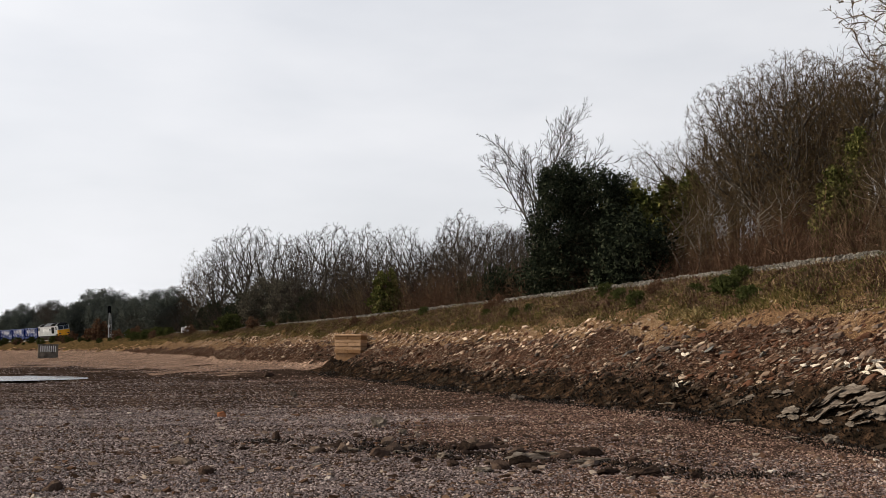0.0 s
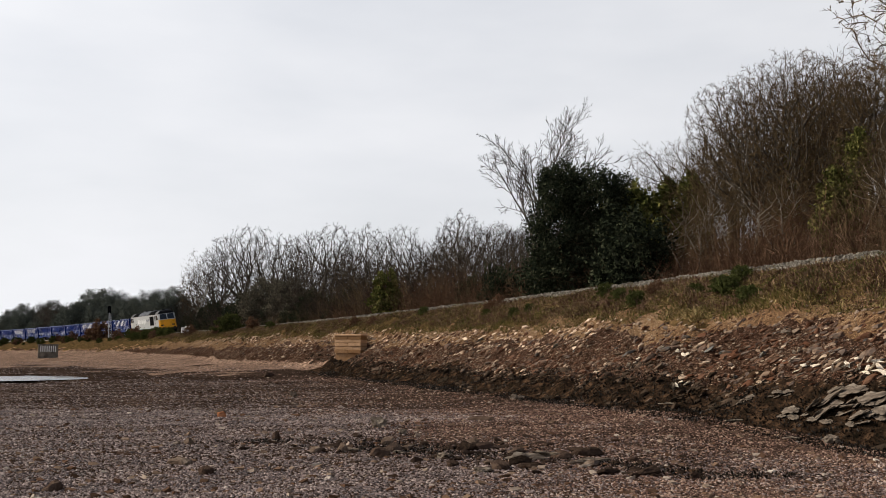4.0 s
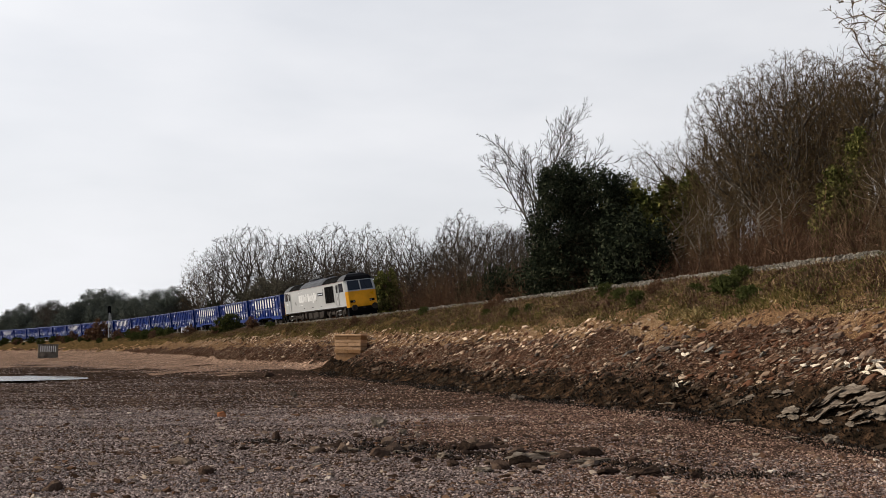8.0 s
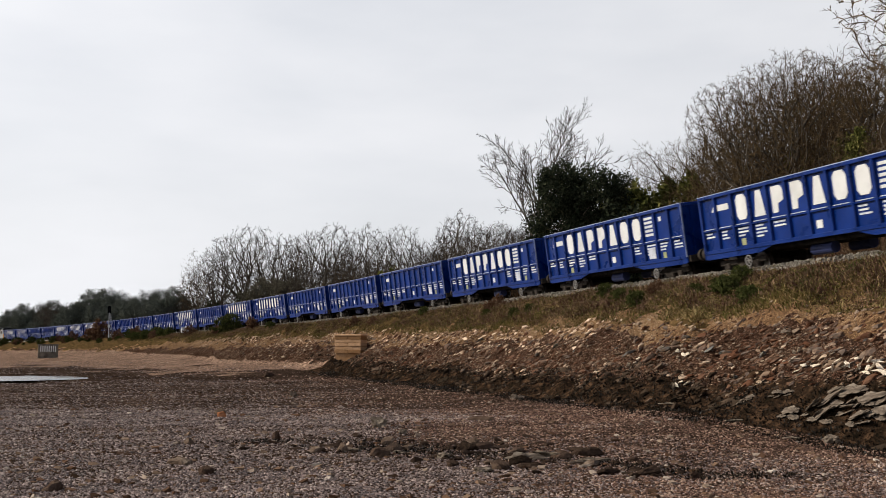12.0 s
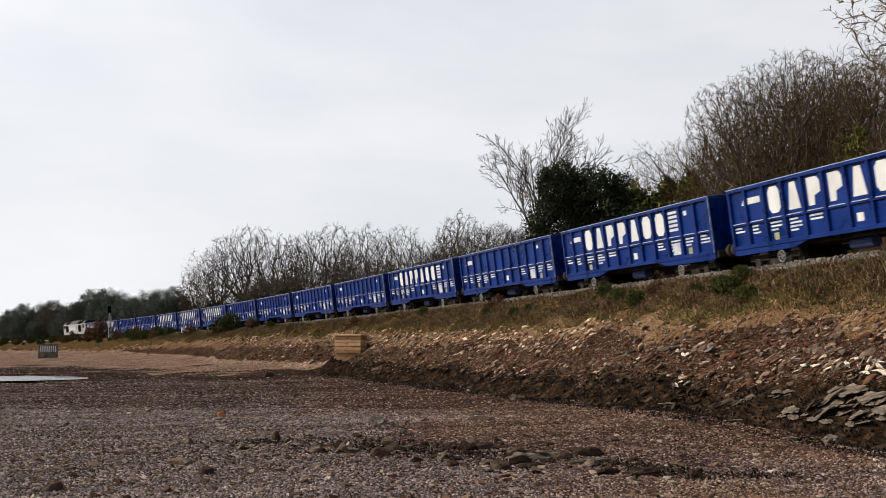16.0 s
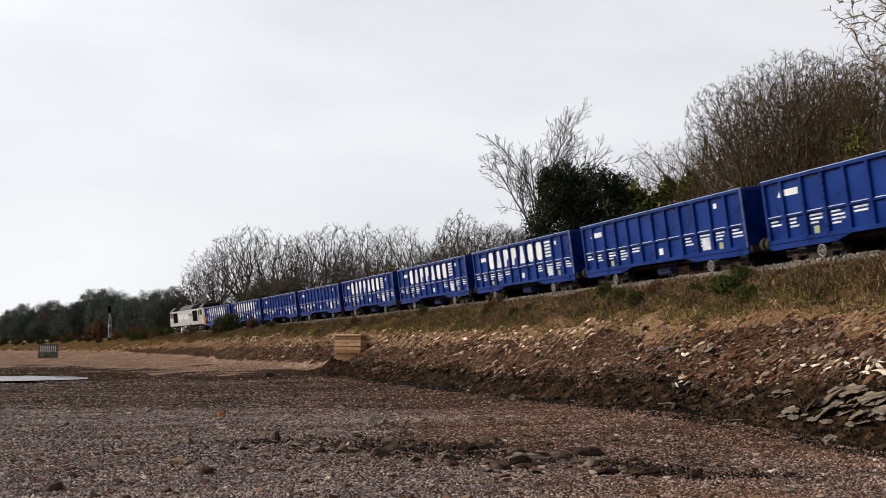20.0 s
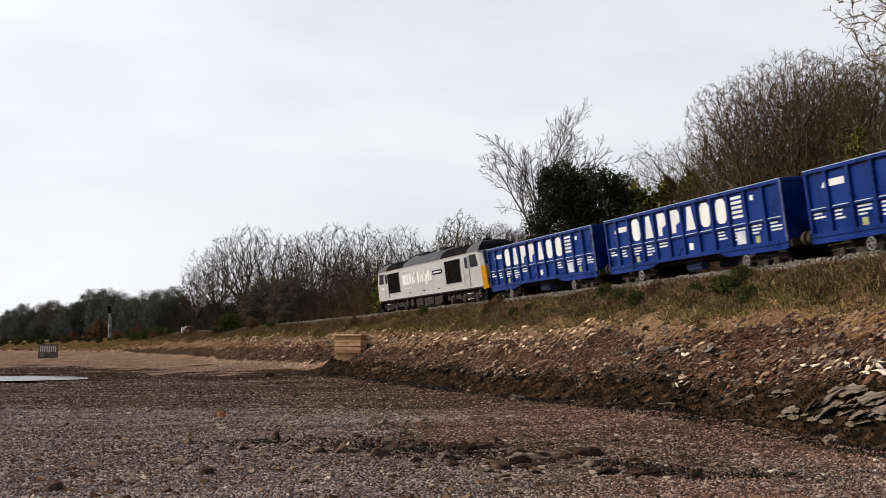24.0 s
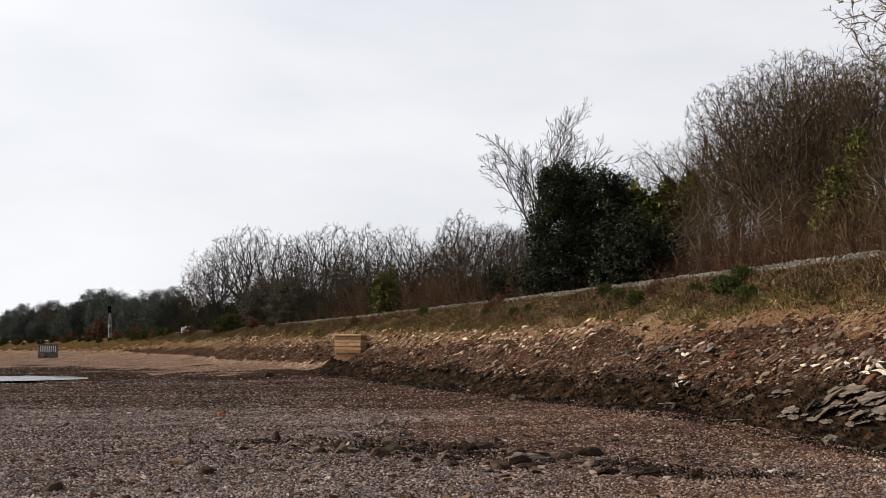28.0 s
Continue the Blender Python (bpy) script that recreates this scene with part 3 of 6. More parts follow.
def spread_crown(rng, height, mid, rx, rz, n=3000, step=0.32, fork=0.3, crook=0.22, lean=(0, 0), twigs=2, twig=0.5, tip=0.008, ragged=0.25, fill=0.36, low=0.2, heavy=0.028, sense=1.5):
    """Skeleton of a broad tree whose limbs fork towards free room inside a rounded, billowing crown and end in sprays of twigs."""
    v = rng.normal(0, 1, (n, 3))
    v /= np.linalg.norm(v, axis=1, keepdims=True)
    bumps = rng.normal(0, 1, (11, 3))
    bumps /= np.linalg.norm(bumps, axis=1, keepdims=True)
    k = 0.82 + ragged * np.clip((v @ bumps.T).max(1) - 0.6, 0, 1) * 2
    room = v * (rng.random((n, 1)) ** fill) * k[:, None] * np.array([rx, rx, rz]) * height
    room = room + np.array([lean[0] * 0.6 * height, lean[1] * 0.6 * height, mid * height])
    room = room[room[:, 2] > low * height]
    P, parent, main = [np.zeros(3)], [-1], [True]
    d = np.array([lean[0], lean[1], 1.0])
    for i in range(int(fork * height / step)):
        d = d + rng.normal(0, 0.06, 3)
        d /= np.linalg.norm(d)
        P.append(P[-1] + d * step)
        parent.append(i)
        main.append(True)
    near = np.full(len(room), 1e9)
    who = np.zeros(len(room), int)
    fresh = list(range(len(P)))
    seen = {}
    for turn in range(110):
        Q = np.array([P[i] for i in fresh])
        dist = np.sqrt(np.clip((room ** 2).sum(1)[:, None] + (Q ** 2).sum(1)[None] - 2 * room @ Q.T, 0, None))
        b = dist.argmin(1)
        best = dist[np.arange(len(room)), b]
        who = np.where(best < near, np.array(fresh)[b], who)
        near = np.minimum(best, near)
        keep = near > step * 1.4
        room, near, who = room[keep], near[keep], who[keep]
        fresh = []
        if not len(room):
            break
        felt = near < max(sense, float(near.min()) + 0.3)
        for i in np.unique(who[felt]):
            if seen.get(i, 0) > 2:
                continue
            seen[i] = seen.get(i, 0) + 1
            pull = room[felt & (who == i)] - P[i]
            pull = (pull / np.linalg.norm(pull, axis=1, keepdims=True)).sum(0)
            pull = pull / (np.linalg.norm(pull) + 1e-6)
            ahead = P[i] - P[parent[i]] if parent[i] >= 0 else np.array([0, 0, step])
            w = pull + 0.45 * ahead / step + rng.normal(0, crook, 3)
            P.append(P[i] + w / np.linalg.norm(w) * step)
            parent.append(int(i))
            main.append(False)
            fresh.append(len(P) - 1)
        if not fresh:
            break
    m = len(P)
    P, par = np.array(P), np.array(parent)
    # ease the kinks between a node, its parent and its children
    for _ in range(2):
        tot, cnt = np.zeros((m, 3)), np.zeros((m, 1))
        np.add.at(tot, par[1:], P[1:])
        np.add.at(cnt, par[1:], 1)
        inner = (cnt[:, 0] > 0) & (par >= 0)
        P[inner] = 0.5 * P[inner] + 0.25 * P[par[inner]] + 0.25 * (tot[inner] / cnt[inner])
    area = np.zeros(m)
    for i in range(m - 1, 0, -1):
        if area[i] == 0:
            area[i] = tip ** 2.2
        area[par[i]] += area[i]
    rad = area ** (1 / 2.2)
    rad = tip * (rad / tip) ** (math.log(heavy * height / tip) / math.log(rad[0] / tip))
    rad = np.maximum(rad, tip * 0.8)
    limb, count = [-1] * m, 0
    segs = []
    for i in range(1, m):
        p = par[i]
        if not main[i]:
            if main[p]:
                limb[i] = count
                count += 1
            else:
                limb[i] = limb[p]
        segs.append((P[p], P[i], min(rad[p], rad[i] * 1.3), rad[i], 0 if main[i] else (1 if rad[i] > 0.024 else 3), limb[i]))
    thin = np.array([i for i in range(1, m) if rad[i] < 0.026 and not main[i]])
    ax = (P[thin] - P[par[thin]]) / step
    for _ in range(twigs):
        w = ax + rng.normal(0, 0.8, ax.shape)
        w /= np.linalg.norm(w, axis=1, keepdims=True)
        ln = twig * (0.4 + 0.8 * rng.random((len(thin), 1)))
        q = P[thin] + w * ln
        segs += [(a, b, tip * 0.75, tip * 0.5, 3, limb[i]) for a, b, i in zip(P[thin], q, thin)]
        for f in (0.4, 0.75):
            w2 = w + rng.normal(0, 0.85, ax.shape)
            w2 /= np.linalg.norm(w2, axis=1, keepdims=True)
            h = P[thin] + w * ln * f
            segs += [(a, b, tip * 0.6, tip * 0.4, 3, limb[i]) for a, b, i in zip(h, h + w2 * ln * 0.55, thin)]
    size = {}
    for q in segs:
        if q[4] == 1:
            size[q[5]] = size.get(q[5], 0) + 1
    big = sorted(size, key=size.get)[-10:]
    up = height / float(np.quantile([q[1][2] for q in segs], 0.999))
    return [(q[0] * up, q[1] * up, q[2], q[3], q[4] if q[4] != 1 or q[5] in big else 3, q[5]) for q in segs]


def ribbons(segs, rng, wide=1.0):
    """Thin twigs, one narrow blade a piece."""
    a = np.array([q[0] for q in segs])
    b = np.array([q[1] for q in segs])
    r0 = np.array([q[2] for q in segs])[:, None] * wide
    r1 = np.array([q[3] for q in segs])[:, None] * wide
    w = np.cross(b - a, rng.normal(0, 1, a.shape))
    w /= np.linalg.norm(w, axis=1, keepdims=True) + 1e-9
    V = np.stack([a - w * r0, a + w * r0, b + w * r1, b - w * r1], 1)
    return V.reshape(-1, 3), np.arange(4 * len(segs)).reshape(-1, 4)


def tubes(segs, sides, grow_r=1.0):
    a = np.array([q[0] for q in segs])
    b = np.array([q[1] for q in segs])
    r0 = np.array([q[2] for q in segs]) * grow_r
    r1 = np.array([q[3] for q in segs]) * grow_r
    ax = b - a
    ax /= np.linalg.norm(ax, axis=1, keepdims=True) + 1e-9
    ref = np.where(abs(ax[:, 2:3]) > 0.9, np.array([[1.0, 0, 0]]), np.array([[0, 0, 1.0]]))
    u = np.cross(ax, ref)
    u /= np.linalg.norm(u, axis=1, keepdims=True)
    w = np.cross(ax, u)
    th = np.arange(sides) * 2 * math.pi / sides
    ring = u[:, None] * np.cos(th)[None, :, None] + w[:, None] * np.sin(th)[None, :, None]
    V = np.concatenate([a[:, None] + ring * r0[:, None, None], b[:, None] + ring * r1[:, None, None]], 1)
    n = len(segs)
    base = np.arange(n)[:, None] * 2 * sides
    i = np.arange(sides)
    j = (i + 1) % sides
    F = np.stack([base + i, base + j, base + sides + j, base + sides + i], -1).reshape(-1, 4)
    return V.reshape(-1, 3), F


def leaves(pts, size, rng, droop=0.0, aspect=0.6):
    """Small four-cornered leaves about the points, turned at random."""
    n = len(pts)
    d1 = rng.normal(0, 1, (n, 3))
    d1[:, 2] -= droop
    d1 /= np.linalg.norm(d1, axis=1, keepdims=True)
    d2 = np.cross(d1, rng.normal(0, 1, (n, 3)))
    d2 /= np.linalg.norm(d2, axis=1, keepdims=True)
    sz = size * (0.6 + 0.8 * rng.random((n, 1)))
    V = np.stack([pts - d1 * sz, pts + d2 * sz * aspect, pts + d1 * sz, pts - d2 * sz * aspect], 1)
    return V.reshape(-1, 3), np.arange(4 * n).reshape(-1, 4)


def bare_tree(seed, height, label, trunk_mat=None, ivy=0, twig_scale=1.0, twig_mat=None, category="tree", dome=None, stout=1.0, **kw):
    """A leafless tree: trunk, limbs and twigs; ivy wraps the trunk where asked."""
    rng = np.random.default_rng(seed)
    segs = spread_crown(rng, height, *dome, **kw) if dome else grow(rng, height, **kw)
    t = thing("tree", Matrix(), label, category, "bare trees behind the railway")
    heavy = [q for q in segs if q[4] == 0]
    mid = [q for q in segs if q[4] == 1]
    fine = [q for q in segs if q[4] >= 2]
    heavy[0] = (heavy[0][0] - np.array([0, 0, 0.5]), heavy[0][1], heavy[0][2] * 1.3, heavy[0][3], 0)
    link("trunk", mesh_of("trunk", *tubes(heavy, 9), [trunk_mat or M_BARK], shade=True), t)
    for k in sorted({q[5] for q in mid}):
        own = [q for q in segs if q[5] == k and q[4] in (1, 2)]
        link("limb", mesh_of("limb", *tubes(own, 5, stout), [trunk_mat or M_BARK], shade=True), t)
    twigs = [q for q in segs if q[4] >= 3] or fine
    link("crown", mesh_of("crown", *ribbons(twigs, rng, 1.15 * twig_scale), [twig_mat or M_TWIG]), t)
    if ivy:
        src = heavy + mid[: len(mid) // 2]
        ln = np.array([np.linalg.norm(q[1] - q[0]) for q in src])
        pick = rng.choice(len(src), ivy, p=ln / ln.sum())
        f = rng.random((ivy, 1))
        a = np.array([src[k][0] for k in pick])
        b = np.array([src[k][1] for k in pick])
        c = a + (b - a) * f
        fat = np.where(np.array([src[k][4] for k in pick])[:, None] == 0, 0.038 * height, 0.014 * height)
        c = c + rng.normal(0, 1, (ivy, 3)) * fat * np.array([[1, 1, 0.8]])
        link("ivy", mesh_of("ivy", *leaves(c, 0.10, rng, 0.5), [M_IVY]), t, "dark green ivy climbing the trunk")
    return t


def leafy(seed, lobes, n, size, mat, label, category, name, stem=None, group=""):
    """An evergreen: a stem with a few limbs and a crown of many small leaves in uneven clumps. lobes: (x, y, z, rx, ry, rz)."""
    rng = np.random.default_rng(seed)
    t = thing(name, Matrix(), label, category, group)
    vol = np.array([q[3] * q[4] * q[5] for q in lobes]) ** 0.67
    P = []
    for q, k in zip(lobes, (vol / vol.sum() * n).astype(int)):
        nc_ = max(10, k // 55)
        v = rng.normal(0, 1, (nc_, 3))
        v /= np.linalg.norm(v, axis=1, keepdims=True)
        rad = 0.45 + 0.55 * rng.random((nc_, 1)) ** 0.5 + 0.16 * rng.normal(0, 1, (nc_, 1)) * (rng.random((nc_, 1)) > 0.6)
        c = np.array(q[:3]) + v * rad * np.array(q[3:6])
        w = rng.integers(0, nc_, k)
        P.append(c[w] + rng.normal(0, 1, (k, 3)) * np.array(q[3:6]) * 0.115)
    P = np.concatenate(P)
    P[:, 2] = np.maximum(P[:, 2], 0.02)
    top = max(q[2] for q in lobes)
    r = 0.02 * (top + 1) if stem is None else stem
    segs = [(np.array([0, 0, -0.3]), np.array([lobes[0][0] * 0.5, lobes[0][1] * 0.5, top * 0.6]), r, r * 0.7, 0)]
    fork = segs[0][1]
    for q in lobes:
        segs.append((fork * 0.7, np.array(q[:3]), r * 0.6, r * 0.2, 1))
        for _ in range(4):
            segs.append((np.array(q[:3]), np.array(q[:3]) + rng.normal(0, 0.5, 3) * np.array(q[3:6]), r * 0.3, r * 0.08, 2))
    link("stem", mesh_of("stem", *tubes(segs, 7), [M_BARK], shade=True), t)
    link("crown", mesh_of("crown", *leaves(P, size, rng, 0.2), [mat]), t)
    return t


def scrub(seed, n, height, width, mat, label, r=0.011):
    """A leafless shrub: many thin stems fanning up from the ground, each forked."""
    rng = np.random.default_rng(seed)
    segs = []
    for _ in range(n):
        p = np.array([*rng.normal(0, width * 0.22, 2), -0.1])
        v = np.array([*rng.normal(0, 0.32, 2), 1.0])
        ln = height * (0.45 + 0.55 * rng.random())
        q = p
        for i in range(4):
            v = v + rng.normal(0, 0.16, 3)
            v /= np.linalg.norm(v)
            q2 = q + v * ln / 4
            segs.append((q, q2, r * (1.2 - 0.22 * i), r * (1.0 - 0.22 * i), 0))
            for _ in range(2 if i else 0):
                w = v + rng.normal(0, 0.55, 3)
                w /= np.linalg.norm(w)
                q3 = q2 + w * ln * 0.22 * (0.5 + rng.random())
                segs.append((q2, q3, r * 0.6, r * 0.3, 1))
                w2 = w + rng.normal(0, 0.6, 3)
                w2 /= np.linalg.norm(w2)
                segs.append((q3, q3 + w2 * ln * 0.13, r * 0.4, r * 0.2, 1))
            q = q2
    t = link("shrub", mesh_of("shrub", *ribbons(segs, rng, 1.3), [mat]))
    return tagged(t, label, "shrub", "leafless shrubs on the hillside")


def put(ob, s, d, turn=0.0, size=1.0, sink=0.05):
    """Stands a built thing at a place of the plan."""
    ob.matrix_world = Matrix.Translation(spot(s, d, sink)) @ Matrix.Rotation(turn, 4, "Z") @ Matrix.Scale(size, 4)
    return ob


def again(ob, s, d, turn=0.0, size=1.0, sink=0.05):
    c = copy_thing(ob, Matrix())
    return put(c, s, d, turn, size, sink)


def thicket(name, n, rng, s_lo, s_hi, d_lo, d_hi, height, mat, label, power=1.0, width=0.012):
    """A stand of leafless stems too many to count: each stem bends and forks into thin shoots."""
    s = s_lo + (s_hi - s_lo) * rng.random(n)
    d = d_lo + (d_hi - d_lo) * rng.random(n) ** power
    keep = fractal(s / 4.0, d / 4.0, 131, 2) > -0.22
    s, d = s[keep], d[keep]
    n = len(s)
    x, y = plan(s, d)
    p = np.stack([x, y, ground_z(s, d) - 0.1], -1)
    h = (height * (0.35 + 0.75 * rng.random(n)) * (1 + 0.9 * fractal(s / 6.0, d / 6.0, 141, 2)))[:, None]
    v = rng.normal(0, 0.42, (n, 3))
    v[:, 2] = 1
    A, B, R0, R1 = [], [], [], []
    q, r = p, np.full((n, 1), width)
    for i in range(4):
        v = v + rng.normal(0, 0.24, (n, 3))
        v /= np.linalg.norm(v, axis=1, keepdims=True)
        q2 = q + v * h / 4
        A.append(q), B.append(q2), R0.append(r), R1.append(r * 0.78)
        q, r = q2, r * 0.78
        if i:
            for _ in range(3):
                w = v + rng.normal(0, 0.7, (n, 3))
                w /= np.linalg.norm(w, axis=1, keepdims=True)
                e = q + w * h * (0.10 + 0.16 * rng.random((n, 1)))
                A.append(q), B.append(e), R0.append(r * 0.7), R1.append(r * 0.3)
                w2 = w + rng.normal(0, 0.6, (n, 3))
                w2 /= np.linalg.norm(w2, axis=1, keepdims=True)
                A.append(q + (e - q) * 0.6), B.append(q + (e - q) * 0.6 + w2 * h * 0.12), R0.append(r * 0.5), R1.append(r * 0.25)
    A, B, R0, R1 = (np.concatenate(k) for k in (A, B, R0, R1))
    w = np.cross(B - A, rng.normal(0, 1, A.shape))
    w /= np.linalg.norm(w, axis=1, keepdims=True) + 1e-9
    V = np.stack([A - w * R0, A + w * R0, B + w * R1, B - w * R1], 1).reshape(-1, 3)
    ob = link(name, mesh_of(name, V, np.arange(len(V)).reshape(-1, 4), [mat]))
    return tagged(ob, label, "undergrowth", kind="stuff")


# ---- the wood behind the line ----
rnd = random.Random(7)
oak_a = bare_tree(3, 12.0, "spreading leafless oak with a dense crown of twigs", dome=(0.64, 0.32, 0.36), n=3400, tip=0.011, twigs=3, twig=0.36, trunk_mat=M_DARKBARK)
oak_b = bare_tree(5, 12.0, "broad leafless oak with crooked limbs", dome=(0.64, 0.36, 0.34), n=3400, fork=0.24, tip=0.011, twigs=3, twig=0.36, crook=0.36, trunk_mat=M_DARKBARK)
great_oak = bare_tree(8, 12.0, "great domed leafless oak with heavy dark limbs", dome=(0.62, 0.46, 0.38), n=8000, step=0.30, fork=0.24, tip=0.011, twigs=3, twig=0.30, crook=0.38, ragged=0.5, heavy=0.040, trunk_mat=M_DARKBARK)
oak_c = bare_tree(11, 12.0, "leafless tree with steep forking branches", dome=(0.58, 0.27, 0.42), n=2000, tip=0.010, fork=0.4, crook=0.15, trunk_mat=M_PALEBARK, heavy=0.014)
far_oak_a = bare_tree(4, 12.0, "leafless oak with a rounded crown beyond the line", dome=(0.57, 0.31, 0.43), low=0.13, n=3200, step=0.36, fork=0.30, tip=0.017, twigs=2, twig=0.42, crook=0.4, ragged=0.45, heavy=0.036, trunk_mat=M_DARKBARK, twig_mat=M_DARKTWIG)
far_oak_b = bare_tree(6, 12.0, "leafless oak with heavy crooked limbs beyond the line", dome=(0.57, 0.34, 0.42), low=0.13, n=3200, step=0.36, fork=0.26, tip=0.017, twigs=2, twig=0.42, crook=0.45, ragged=0.45, heavy=0.036, trunk_mat=M_DARKBARK, twig_mat=M_DARKTWIG)
slim = bare_tree(17, 12.0, "slender pale leafless birch", trunk_mat=M_PALEBARK, dome=(0.60, 0.17, 0.40), n=900, fork=0.7, crook=0.1, tip=0.011, twigs=1, heavy=0.010)
ivied = bare_tree(23, 12.0, "leafless tree wrapped in ivy to its upper branches", dome=(0.66, 0.17, 0.36), n=1300, fork=0.72, crook=0.12, ivy=9000, tip=0.011, heavy=0.018)
poplar = bare_tree(29, 12.0, "narrow leafless tree with upswept branches", dome=(0.60, 0.15, 0.40), n=1200, fork=0.6, crook=0.08, tip=0.011, twigs=1, twig=0.6, heavy=0.016)
lone = bare_tree(44, 15.6, "tall bare tree with open fan of thin branches", limbs=12, spread=0.66, order=(9, 7, 4), wander=0.10, clear=0.34, up=0.18, thick=0.013, stem=0.62, reach=1.05, taper=0.45, twig_scale=2.3, trunk_mat=M_DARKBARK, twig_mat=M_DARKTWIG)
put(lone, 36.3, -7.0, 0.2, 1.0)

# s, d, size and kind: 0 to 2 oaks, 3 birch, 4 ivied, 5 upswept, 6 evergreen, 7 great oak
RIGHT_WOOD = (
    (17.9, -16, 0.90, 7), (20.2, -15, 0.89, 7), (27.0, -17, 0.84, 1), (18.4, -20, 0.76, 7), (13.5, -17, 0.78, 0), (25.0, -19, 0.86, 0), (31.0, -20, 0.80, 2), (24.0, -23, 0.80, 1), (27.5, -24, 0.84, 0), (10.0, -18, 0.78, 1),
    (22.0, -22, 0.95, 5), (18.4, -21, 0.85, 5), (45.9, -24, 0.98, 5), (40.0, -22, 0.92, 5), (43.8, -20, 0.92, 5), (36.5, -20, 0.80, 5), (38.0, -23, 0.86, 5), (33.0, -18, 0.74, 5),
    (34.1, -15, 0.85, 4), (32.0, -16, 0.80, 4), (32.2, -12, 0.70, 4), (14.8, -17, 0.58, 4), (30.2, -17, 0.74, 4), (47.0, -30, 0.9, 2), (50.0, -34, 1.0, 0))
RIGHT_LOW = (
    (23.1, -12, 0.43, 3), (18.6, -11, 0.40, 3), (19.3, -13, 0.50, 2), (14.5, -11, 0.40, 3), (17.0, -14, 0.50, 2), (12.5, -12, 0.42, 3), (12.0, -13, 0.44, 2), (9.2, -12, 0.42, 3), (8.7, -13, 0.47, 2), (5.0, -11, 0.41, 2), (26.3, -15, 0.60, 2), (26.0, -17, 0.66, 2), (21.7, -16, 0.60, 1), (20.4, -17, 0.60, 2), (16.4, -16, 0.58, 2), (10.4, -15, 0.55, 2), (24.5, -13.5, 0.5, 2), (28.5, -14, 0.55, 2), (22.0, -11, 0.36, 2), (15.8, -12.5, 0.45, 2), (7.0, -14, 0.5, 2))
MIDDLE_WOOD = (
    (69.3, -16, 0.91, 1), (78.1, -18, 0.84, 0), (60.3, -14, 0.74, 0), (73.4, -14, 0.68, 1), (60.9, -16, 0.70, 0), (52.7, -14, 0.58, 1), (90.0, -24, 0.80, 0), (66.4, -20, 0.72, 2), (55.6, -16, 0.63, 1), (47.6, -20, 0.72, 2), (62.2, -24, 0.70, 0))
LEFT_WOOD = (
    (160.2, -9, 1.34, 3), (170.5, -11, 1.08, 3), (144.5, -12, 1.46, 0), (161.9, -14, 1.34, 1), (136.5, -16, 1.39, 1), (96.9, -9, 1.10, 0), (116.5, -13, 1.10, 1), (78.5, -9, 0.95, 1), (72.2, -10, 0.84, 0), (103.3, -14, 0.90, 0), (85.0, -12, 0.66, 1), (172.0, -14, 1.06, 1), (153.0, -24, 1.02, 0), (130.7, -24, 0.90, 1), (103.1, -22, 0.70, 0))
FAR_GREEN = (
    (251.7, -9, 0.79, 6), (238.6, -9, 0.99, 6), (231.7, -10, 1.0, 6), (214.8, -9, 0.74, 6), (202.7, -9, 0.75, 6), (196.1, -10, 0.82, 6), (181.3, -9, 0.8, 6), (175.5, -10, 0.79, 6), (281.9, -14, 0.72, 6), (226.1, -14, 0.81, 6))
FAR_LEFT = (
    (361.3, -12, 0.85, 0), (355.1, -14, 0.76, 2), (334.6, -12, 0.84, 6), (316.8, -11, 0.94, 6), (323.4, -16, 0.91, 1), (295.3, -12, 0.96, 0), (288.6, -13, 0.97, 2), (290.2, -16, 0.82, 1), (346.9, -24, 0.96, 0), (372.2, -24, 0.91, 2), (395.9, -26, 0.87, 1), (331.9, -24, 0.99, 6), (383.3, -14, 0.81, 6))


def plant(rows, models):
    for s, d, size, k in rows:
        if k in models:
            again(models[k], s, d, rnd.random() * 6.28, size)


WOOD = {0: oak_a, 1: oak_b, 2: oak_c, 3: slim, 4: ivied, 5: poplar, 7: great_oak}
for rows in (RIGHT_WOOD, RIGHT_LOW):
    plant(rows, WOOD)
for rows in (MIDDLE_WOOD, LEFT_WOOD, FAR_LEFT):
    plant(rows, {**WOOD, 0: far_oak_a, 1: far_oak_b, 2: far_oak_a})
put(far_oak_a, 110.0, -30.0, 1.0, 0.95)
put(far_oak_b, 140.0, -30.0, 2.0, 1.1)
put(oak_a, 8.0, -21.0, 0.3, 0.95)
put(oak_b, 5.0, -20.0, 1.3, 0.95)
put(oak_c, 100.0, -30.0, 2.3, 0.95)
put(slim, 21.0, -9.5, 1.0, 0.42)
put(ivied, 13.5, -15.0, 2.0, 0.66)
put(poplar, 22.0, -24.0, 4.0, 0.85)
put(great_oak, 4.0, -16.0, 0.7, 0.80)
# a tree that reaches in over the line
again(great_oak, -8.6, -8.0, 2.5, 1.45)

